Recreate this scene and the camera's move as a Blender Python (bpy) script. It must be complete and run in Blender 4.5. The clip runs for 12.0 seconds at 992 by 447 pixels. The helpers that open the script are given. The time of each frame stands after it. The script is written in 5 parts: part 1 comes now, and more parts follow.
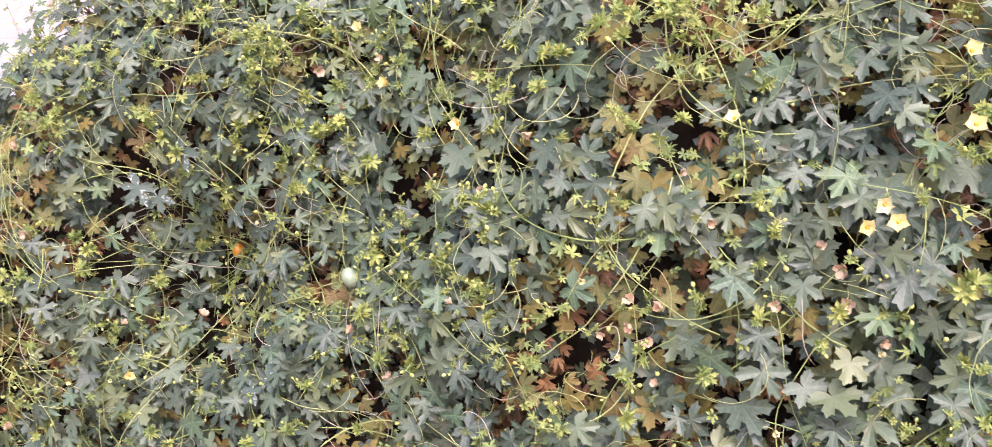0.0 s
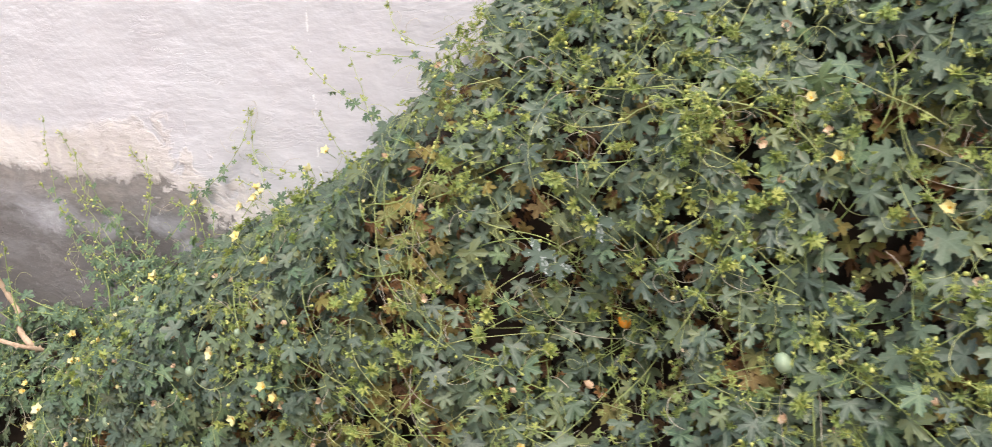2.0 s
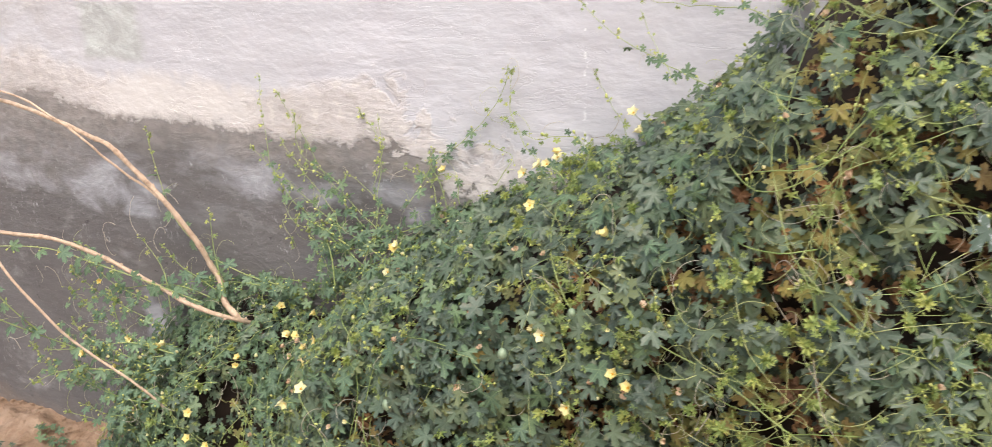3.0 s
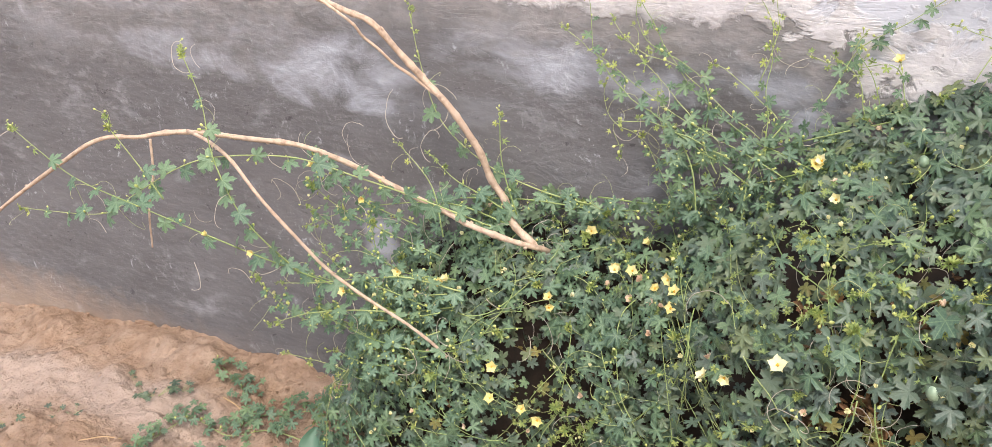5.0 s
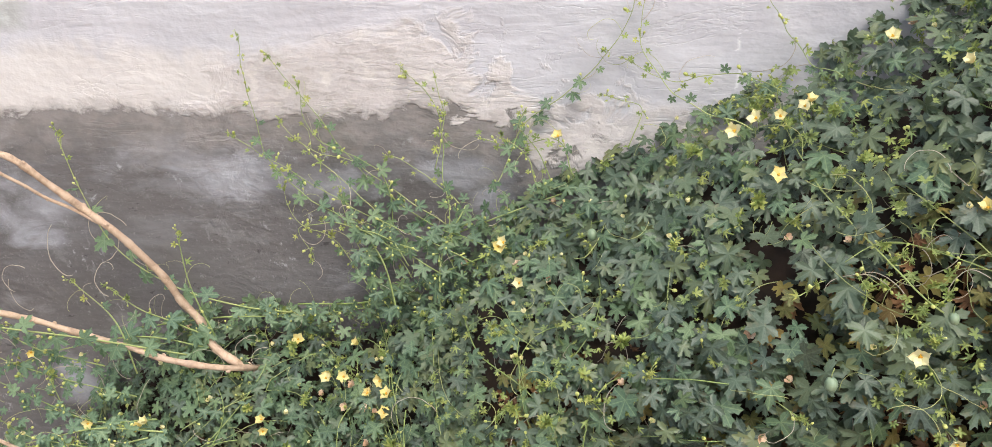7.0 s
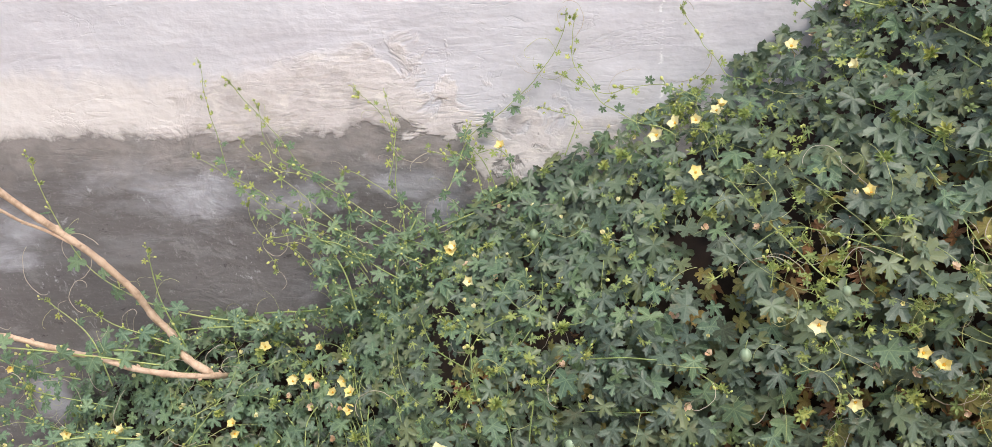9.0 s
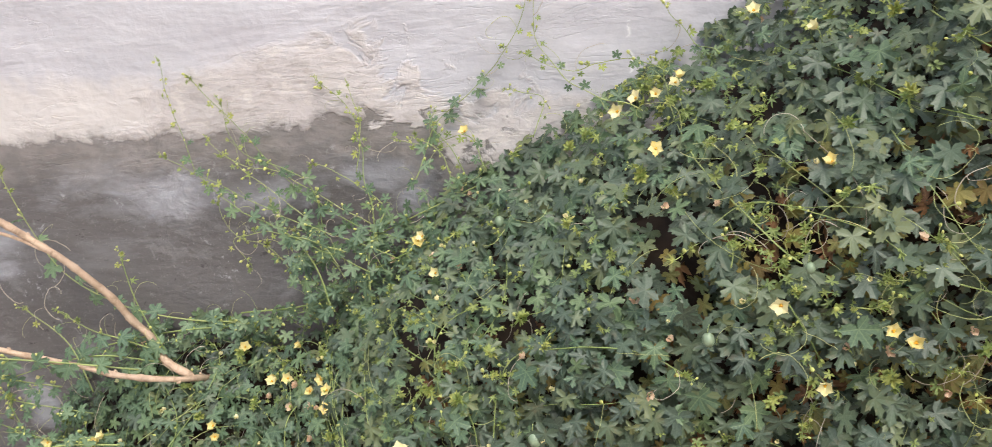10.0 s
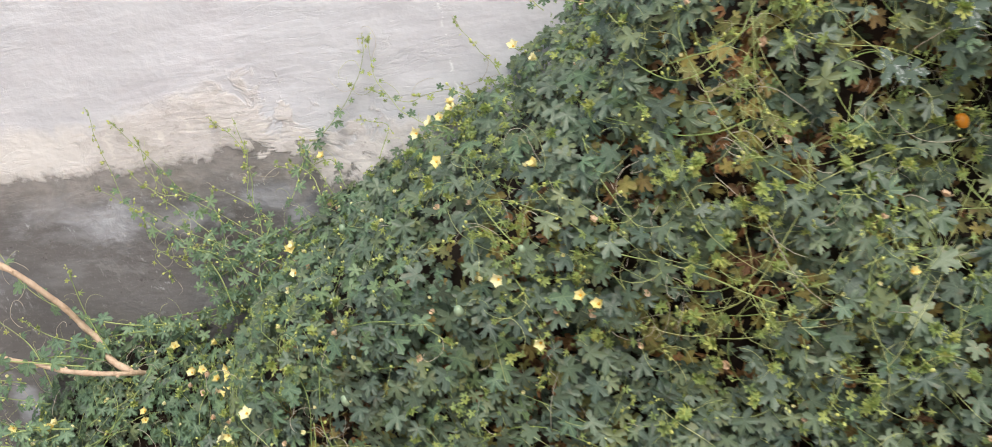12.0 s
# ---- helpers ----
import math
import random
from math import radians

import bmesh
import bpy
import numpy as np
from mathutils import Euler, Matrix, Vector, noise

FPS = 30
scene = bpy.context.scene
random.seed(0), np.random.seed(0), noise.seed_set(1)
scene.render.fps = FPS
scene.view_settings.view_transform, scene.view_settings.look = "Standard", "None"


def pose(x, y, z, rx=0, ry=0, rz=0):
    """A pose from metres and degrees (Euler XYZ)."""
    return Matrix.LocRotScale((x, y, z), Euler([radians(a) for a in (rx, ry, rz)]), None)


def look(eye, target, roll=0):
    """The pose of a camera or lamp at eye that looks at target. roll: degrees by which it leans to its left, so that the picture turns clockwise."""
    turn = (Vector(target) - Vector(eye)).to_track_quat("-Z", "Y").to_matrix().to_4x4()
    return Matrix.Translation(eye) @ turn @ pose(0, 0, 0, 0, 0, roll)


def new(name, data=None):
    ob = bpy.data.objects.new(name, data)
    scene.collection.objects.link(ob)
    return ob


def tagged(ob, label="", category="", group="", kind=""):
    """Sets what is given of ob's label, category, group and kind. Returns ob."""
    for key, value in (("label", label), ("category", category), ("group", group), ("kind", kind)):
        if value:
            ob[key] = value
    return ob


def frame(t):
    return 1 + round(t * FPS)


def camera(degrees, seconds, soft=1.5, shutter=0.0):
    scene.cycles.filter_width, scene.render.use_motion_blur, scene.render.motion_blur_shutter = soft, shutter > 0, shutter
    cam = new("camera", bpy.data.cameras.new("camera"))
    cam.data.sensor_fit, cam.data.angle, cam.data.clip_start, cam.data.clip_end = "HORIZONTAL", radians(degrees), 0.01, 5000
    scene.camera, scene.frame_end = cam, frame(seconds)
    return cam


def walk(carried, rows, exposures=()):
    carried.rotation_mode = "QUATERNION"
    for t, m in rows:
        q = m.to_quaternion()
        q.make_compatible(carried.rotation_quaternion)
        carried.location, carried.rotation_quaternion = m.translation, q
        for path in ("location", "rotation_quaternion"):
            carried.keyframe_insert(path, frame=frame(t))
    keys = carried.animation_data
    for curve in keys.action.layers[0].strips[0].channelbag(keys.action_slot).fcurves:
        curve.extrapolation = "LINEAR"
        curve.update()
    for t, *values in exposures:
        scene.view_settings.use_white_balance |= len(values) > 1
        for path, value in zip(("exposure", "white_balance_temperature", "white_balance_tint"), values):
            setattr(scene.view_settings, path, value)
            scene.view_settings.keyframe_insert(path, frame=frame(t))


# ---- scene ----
cam = camera(55.6, 12.0, soft=0.5, shutter=0.14)
METRES, EYE, TILT, LEAN, TURN = 3.2, 1.56, -20.0, 0.5, 16.5
ROWS = [
    (0.0, 0.0, 0.0, 0.0, 0.0, 0.0, -0.0),
    (0.5, -0.0109, -0.0047, 0.0067, 3.05, 1.6, -1.31),
    (1.0, -0.0108, -0.0082, 0.0113, 4.33, 2.43, -1.65),
    (1.5, -0.0377, -0.0074, 0.0087, 7.27, 2.17, -2.39),
    (2.0, -0.1104, 0.0122, 0.0134, 9.17, 2.11, -2.2),
    (2.5, -0.1983, 0.0258, 0.0147, 9.62, 1.54, -1.94),
    (3.0, -0.2648, 0.0368, 0.0064, 11.42, 0.39, -3.16),
    (3.5, -0.3502, 0.1077, 0.005, 12.66, -1.85, -2.99),
    (5.5, -0.5407, 0.1427, 0.0075, 7.78, -7.94, -2.95),
    (6.0, -0.5338, 0.1641, 0.0138, 6.23, -8.43, -1.59),
    (6.5, -0.5259, 0.1721, 0.0341, 2.92, -6.95, 0.8),
    (7.0, -0.4882, 0.1667, 0.0405, -5.16, -4.77, 4.55),
    (9.0, -0.4868, 0.1268, 0.0344, -7.68, -3.72, 6.46),
    (9.5, -0.4828, 0.1301, 0.0274, -4.6, -3.86, 5.7),
    (10.0, -0.4474, 0.1398, 0.0284, -5.23, -4.19, 9.13),
    (10.5, -0.4188, 0.1494, 0.0368, -6.53, -2.46, 11.6),
    (11.0, -0.4193, 0.1536, 0.0355, -5.94, -2.54, 12.06),
    (11.5, -0.4011, 0.1218, 0.0331, -3.23, -1.83, 12.47),
    (12.0, -0.3237, 0.0391, -0.0045, -0.47, -1.52, 11.78),
]
EXPOSURES = ((0.0, 1.61, 6350, 29), (0.5, 1.25, 6600, 14), (1.0, 1.27, 6600, 13), (1.5, 1.17, 6600, 8), (2.0, 1.01, 6700, 7), (2.5, 0.91, 6700, 6), (3.5, 0.92, 6600, 6), (5.5, 1.20, 6350, 8), (6.0, 1.28, 6350, 8),
             (6.5, 1.26, 6400, 7), (7.0, 0.83, 6500, 5), (9.0, 0.84, 6500, 6), (9.5, 0.75, 6500, 6), (10.5, 0.81, 6600, 5), (11.5, 0.81, 6600, 4), (12.0, 0.81, 6600, 2))
walk(cam, [(t, pose(0, 0, EYE, TILT, LEAN, TURN) @ pose(METRES * x, METRES * y, METRES * z, 90 + pitch, roll, yaw)) for t, x, y, z, yaw, pitch, roll in ROWS],
     exposures=EXPOSURES)

# ---- world, sun and exposure ----
world = bpy.data.worlds.new("sky")
scene.world = world
world.use_nodes = True
wt = world.node_tree
wt.nodes.clear()
w_out = wt.nodes.new("ShaderNodeOutputWorld")
w_bg = wt.nodes.new("ShaderNodeBackground")
w_sky = wt.nodes.new("ShaderNodeTexSky")
w_sky.sky_type = "NISHITA"
w_sky.sun_disc = False
SUN_UP, SUN_TURN = 58.0, 155.0
w_sky.sun_elevation = radians(SUN_UP)
w_sky.sun_rotation = radians(SUN_TURN)
w_sky.dust_density = 4.0
w_bg.inputs["Strength"].default_value = 0.145
wt.links.new(w_sky.outputs["Color"], w_bg.inputs["Color"])
wt.links.new(w_bg.outputs["Background"], w_out.inputs["Surface"])
sun_data = bpy.data.lights.new("sun", "SUN")
sun_data.energy = 1.15
sun_data.angle = radians(35)
sun_data.color = (1.0, 0.965, 0.92)
sun = new("sun", sun_data)
sun.matrix_world = look((8 * math.sin(radians(SUN_TURN)) * math.cos(radians(SUN_UP)), 8 * math.cos(radians(SUN_TURN)) * math.cos(radians(SUN_UP)), 8 * math.sin(radians(SUN_UP))), (0, 0, 0))



# ---- material helpers ----
def fresh(name):
    m = bpy.data.materials.new(name)
    m.use_nodes = True
    nt = m.node_tree
    nt.nodes.clear()
    out = nt.nodes.new("ShaderNodeOutputMaterial")
    bs = nt.nodes.new("ShaderNodeBsdfPrincipled")
    nt.links.new(bs.outputs["BSDF"], out.inputs["Surface"])
    return m, nt, bs, out


def put_in(nt, socket, value):
    if isinstance(value, bpy.types.NodeSocket):
        nt.links.new(value, socket)
    elif isinstance(value, tuple) and len(value) == 3 and socket.type == "RGBA":
        socket.default_value = (*value, 1)
    else:
        socket.default_value = value


def coords(nt, scale=(1, 1, 1), which="Object", shift=(0, 0, 0), turn=(0, 0, 0)):
    tc = nt.nodes.new("ShaderNodeTexCoord")
    mp = nt.nodes.new("ShaderNodeMapping")
    nt.links.new(tc.outputs[which], mp.inputs["Vector"])
    mp.inputs["Scale"].default_value = scale
    mp.inputs["Location"].default_value = shift
    mp.inputs["Rotation"].default_value = turn
    return mp.outputs["Vector"]


def noise_of(nt, vec, scale, detail=4.0, rough=0.55, warp=0.0):
    n = nt.nodes.new("ShaderNodeTexNoise")
    nt.links.new(vec, n.inputs["Vector"])
    n.inputs["Scale"].default_value = scale
    n.inputs["Detail"].default_value = detail
    n.inputs["Roughness"].default_value = rough
    n.inputs["Distortion"].default_value = warp
    return n.outputs["Fac"]


def ramp(nt, fac, *stops):
    r = nt.nodes.new("ShaderNodeValToRGB")
    put_in(nt, r.inputs["Fac"], fac)
    e = r.color_ramp.elements
    while len(e) < len(stops):
        e.new(0.5)
    for el, (p, c) in zip(e, stops):
        el.position = p
        el.color = (c, c, c, 1) if isinstance(c, (int, float)) else (*c, 1)
    return r.outputs["Color"]


def mix(nt, fac, a, b, blend="MIX"):
    n = nt.nodes.new("ShaderNodeMix")
    n.data_type = "RGBA"
    n.blend_type = blend
    put_in(nt, n.inputs[0], fac)
    put_in(nt, n.inputs[6], a)
    put_in(nt, n.inputs[7], b)
    return n.outputs[2]


def calc(nt, op, a, b=0.0, c=0.0):
    n = nt.nodes.new("ShaderNodeMath")
    n.operation = op
    put_in(nt, n.inputs[0], a)
    put_in(nt, n.inputs[1], b)
    put_in(nt, n.inputs[2], c)
    return n.outputs[0]


def relief(nt, bs, height, strength, distance):
    b = nt.nodes.new("ShaderNodeBump")
    b.inputs["Strength"].default_value = strength
    b.inputs["Distance"].default_value = distance
    nt.links.new(height, b.inputs["Height"])
    nt.links.new(b.outputs["Normal"], bs.inputs["Normal"])


def parts_of(nt, vec):
    s = nt.nodes.new("ShaderNodeSeparateXYZ")
    nt.links.new(vec, s.inputs[0])
    return s.outputs[0], s.outputs[1], s.outputs[2]


def chance(nt):
    """A number from 0 to 1 that differs from piece to piece."""
    g = nt.nodes.new("ShaderNodeNewGeometry")
    o = nt.nodes.new("ShaderNodeObjectInfo")
    return calc(nt, "FRACT", calc(nt, "ADD", g.outputs["Random Per Island"], o.outputs["Random"]))


def translucent(nt, bs, out, color, amount):
    t = nt.nodes.new("ShaderNodeBsdfTranslucent")
    put_in(nt, t.inputs["Color"], color)
    m = nt.nodes.new("ShaderNodeMixShader")
    m.inputs[0].default_value = amount
    nt.links.new(bs.outputs["BSDF"], m.inputs[1])
    nt.links.new(t.outputs["BSDF"], m.inputs[2])
    nt.links.new(m.outputs["Shader"], out.inputs["Surface"])


# ---- materials ----
def leaf_material(name, stops, vein_color, vein_amount, rough, through_light, spots=0.0, olive=0.0):
    m, nt, bs, out = fresh(name)
    ch = chance(nt)
    base = ramp(nt, ch, *stops)
    vec = coords(nt, (1, 1, 1), "UV")
    u, v, _ = parts_of(nt, vec)
    ax = calc(nt, "ABSOLUTE", u)
    gap = None
    for a in (0.0, 56.0, 115.0):
        s, c = math.sin(radians(a)), math.cos(radians(a))
        side = calc(nt, "ABSOLUTE", calc(nt, "SUBTRACT", calc(nt, "MULTIPLY", ax, c), calc(nt, "MULTIPLY", v, s)))
        along = calc(nt, "ADD", calc(nt, "MULTIPLY", ax, s), calc(nt, "MULTIPLY", v, c))
        side = calc(nt, "ADD", side, calc(nt, "LESS_THAN", along, 0.0))
        gap = side if gap is None else calc(nt, "MINIMUM", gap, side)
    vein = ramp(nt, gap, (0.0, 1.0), (0.035, 0.0))
    if olive:
        base = mix(nt, ramp(nt, noise_of(nt, coords(nt), 5.5, 3.0, 0.6), (0.48, 0.0), (0.66, olive)), base, (0.125, 0.135, 0.050))
    fine = noise_of(nt, coords(nt, (1, 1, 1), "UV"), 7.0, 5.0, 0.6)
    base = mix(nt, ramp(nt, fine, (0.35, 0.0), (0.7, 0.4)), base, vein_color)
    base = mix(nt, calc(nt, "MULTIPLY", vein, vein_amount), base, vein_color)
    if spots:
        sp = noise_of(nt, coords(nt), 60.0, 3.0, 0.6)
        base = mix(nt, ramp(nt, sp, (0.58, 0.0), (0.68, spots)), base, (0.22, 0.14, 0.07))
    put_in(nt, bs.inputs["Base Color"], base)
    bs.inputs["Roughness"].default_value = rough
    bs.inputs["Specular IOR Level"].default_value = 0.45
    h = calc(nt, "ADD", calc(nt, "MULTIPLY", gap, 1.2), calc(nt, "MULTIPLY", fine, 0.35))
    relief(nt, bs, h, 0.4, 0.004)
    translucent(nt, bs, out, mix(nt, 0.5, base, (0.22, 0.32, 0.05)), through_light)
    return m


M_LEAF = leaf_material("leaf_green", ((0.0, (0.028, 0.043, 0.034)), (0.3, (0.046, 0.071, 0.048)), (0.6, (0.070, 0.101, 0.063)), (0.88, (0.106, 0.138, 0.070)), (1.0, (0.160, 0.176, 0.066))),
                       (0.15, 0.195, 0.135), 0.32, 0.40, 0.10, 0.2, 0.2)
M_FRESH = leaf_material("leaf_fresh", ((0.0, (0.045, 0.086, 0.060)), (0.5, (0.070, 0.122, 0.078)), (1.0, (0.116, 0.172, 0.080))),
                        (0.24, 0.32, 0.16), 0.5, 0.45, 0.2)
M_YOUNG = leaf_material("leaf_young", ((0.0, (0.15, 0.23, 0.07)), (0.5, (0.27, 0.34, 0.095)), (1.0, (0.47, 0.47, 0.13))),
                        (0.46, 0.50, 0.17), 0.4, 0.5, 0.35)
M_TRAIL = leaf_material("leaf_trailing", ((0.0, (0.062, 0.118, 0.084)), (0.5, (0.088, 0.155, 0.100)), (1.0, (0.130, 0.200, 0.105))),
                        (0.28, 0.36, 0.20), 0.5, 0.5, 0.2)
M_SMALL = leaf_material("leaf_small", ((0.0, (0.11, 0.17, 0.065)), (0.5, (0.20, 0.26, 0.075)), (1.0, (0.34, 0.37, 0.09))),
                        (0.36, 0.40, 0.16), 0.4, 0.5, 0.25)
M_OLD = leaf_material("leaf_yellowing", ((0.0, (0.10, 0.12, 0.045)), (0.45, (0.15, 0.15, 0.045)), (0.8, (0.26, 0.20, 0.05)), (1.0, (0.18, 0.10, 0.04))),
                      (0.36, 0.30, 0.10), 0.4, 0.6, 0.25, 0.7)
M_DRY = leaf_material("leaf_dead", ((0.0, (0.055, 0.024, 0.014)), (0.5, (0.14, 0.058, 0.026)), (1.0, (0.30, 0.145, 0.055))),
                      (0.26, 0.15, 0.07), 0.3, 0.75, 0.12, 0.5)


def plain_material(name, a, b, rough, scale, through_light=0.0, bump=0.3, coat=0.0):
    m, nt, bs, out = fresh(name)
    vec = coords(nt)
    n = noise_of(nt, vec, scale, 5.0, 0.6)
    ch = chance(nt)
    f = calc(nt, "ADD", calc(nt, "MULTIPLY", n, 0.6), calc(nt, "MULTIPLY", ch, 0.45))
    base = ramp(nt, f, (0.25, a), (0.8, b))
    put_in(nt, bs.inputs["Base Color"], base)
    bs.inputs["Roughness"].default_value = rough
    bs.inputs["Coat Weight"].default_value = coat
    relief(nt, bs, n, bump, 0.002)
    if through_light:
        translucent(nt, bs, out, base, through_light)
    return m


M_STEM = plain_material("stem_green", (0.19, 0.26, 0.07), (0.36, 0.40, 0.15), 0.5, 40.0)
M_TENDRIL = plain_material("tendril_green", (0.25, 0.30, 0.10), (0.45, 0.45, 0.19), 0.5, 40.0)
M_TENDRIL_DRY = plain_material("tendril_dry", (0.32, 0.28, 0.21), (0.50, 0.44, 0.35), 0.7, 40.0)
M_PETAL = plain_material("petal_yellow", (0.78, 0.63, 0.20), (0.86, 0.77, 0.40), 0.55, 120.0, 0.25)
M_PETAL_PALE = plain_material("petal_cream", (0.80, 0.72, 0.34), (0.88, 0.82, 0.52), 0.55, 120.0, 0.25)
M_CENTRE = plain_material("flower_centre", (0.62, 0.30, 0.02), (0.75, 0.48, 0.04), 0.6, 300.0)
M_WITHER = plain_material("petal_withered", (0.50, 0.30, 0.18), (0.74, 0.58, 0.42), 0.7, 200.0, 0.2)
M_BUD = plain_material("bud_green", (0.32, 0.36, 0.08), (0.55, 0.55, 0.18), 0.45, 150.0)
M_FRUIT_O = plain_material("fruit_orange", (0.70, 0.20, 0.02), (0.80, 0.32, 0.03), 0.35, 90.0, 0.0, 0.6, 0.2)
M_FRUIT_G = plain_material("fruit_green", (0.14, 0.20, 0.11), (0.28, 0.35, 0.24), 0.4, 60.0, 0.0, 0.6, 0.1)
M_BROAD = plain_material("broad_leaf_green", (0.055, 0.115, 0.07), (0.09, 0.165, 0.10), 0.5, 30.0, 0.15)
# brown of the dead growth, darkened to carry the shade between the leaves
M_SHADED_TANGLE = plain_material("shaded_dead_tangle", (0.010, 0.007, 0.005), (0.05, 0.026, 0.015), 0.9, 45.0, 0.0, 1.0)
M_STRAW = plain_material("straw", (0.42, 0.26, 0.13), (0.58, 0.40, 0.22), 0.7, 60.0)


def bark_material():
    m, nt, bs, out = fresh("bark_tan")
    vec = coords(nt)
    n = noise_of(nt, vec, 55.0, 6.0, 0.65, 0.4)
    big = noise_of(nt, vec, 9.0, 3.0, 0.5)
    base = ramp(nt, n, (0.3, (0.28, 0.185, 0.125)), (0.5, (0.52, 0.37, 0.265)), (0.75, (0.66, 0.50, 0.38)))
    base = mix(nt, ramp(nt, big, (0.45, 0.0), (0.7, 0.55)), base, (0.36, 0.26, 0.19))
    put_in(nt, bs.inputs["Base Color"], base)
    bs.inputs["Roughness"].default_value = 0.72
    relief(nt, bs, n, 0.6, 0.004)
    return m


M_BARK = bark_material()


def soil_material():
    m, nt, bs, out = fresh("sandy_soil")
    vec = coords(nt)
    big = noise_of(nt, vec, 2.2, 4.0, 0.55)
    mid = noise_of(nt, vec, 14.0, 6.0, 0.65, 0.3)
    fine = noise_of(nt, vec, 160.0, 4.0, 0.7)
    base = ramp(nt, mid, (0.3, (0.25, 0.158, 0.103)), (0.55, (0.37, 0.248, 0.172)), (0.8, (0.47, 0.345, 0.258)))
    base = mix(nt, ramp(nt, big, (0.5, 0.0), (0.7, 0.4)), base, (0.50, 0.39, 0.32))
    x, y, z = parts_of(nt, vec)
    # a trodden pale strip between the loose banks
    strip = calc(nt, "ABSOLUTE", calc(nt, "SUBTRACT", calc(nt, "ADD", y, calc(nt, "MULTIPLY", calc(nt, "SUBTRACT", big, 0.5), 0.35)), 1.21))
    strip = calc(nt, "MULTIPLY", ramp(nt, strip, (0.05, 1.0), (0.13, 0.0)), ramp(nt, calc(nt, "MULTIPLY", calc(nt, "ADD", x, 3.0), -1.0), (0.0, 0.0), (0.25, 1.0)))
    base = mix(nt, calc(nt, "MULTIPLY", strip, 0.75), base, (0.45, 0.345, 0.285))
    base = mix(nt, ramp(nt, fine, (0.58, 0.0), (0.72, 0.35)), base, (0.24, 0.13, 0.075))
    put_in(nt, bs.inputs["Base Color"], base)
    bs.inputs["Roughness"].default_value = 0.95
    bs.inputs["Specular IOR Level"].default_value = 0.15
    crumb = noise_of(nt, vec, 48.0, 5.0, 0.65, 0.5)
    h = calc(nt, "ADD", calc(nt, "ADD", mid, crumb), calc(nt, "MULTIPLY", fine, 0.55))
    relief(nt, bs, h, 1.0, 0.012)
    return m


M_SOIL = soil_material()


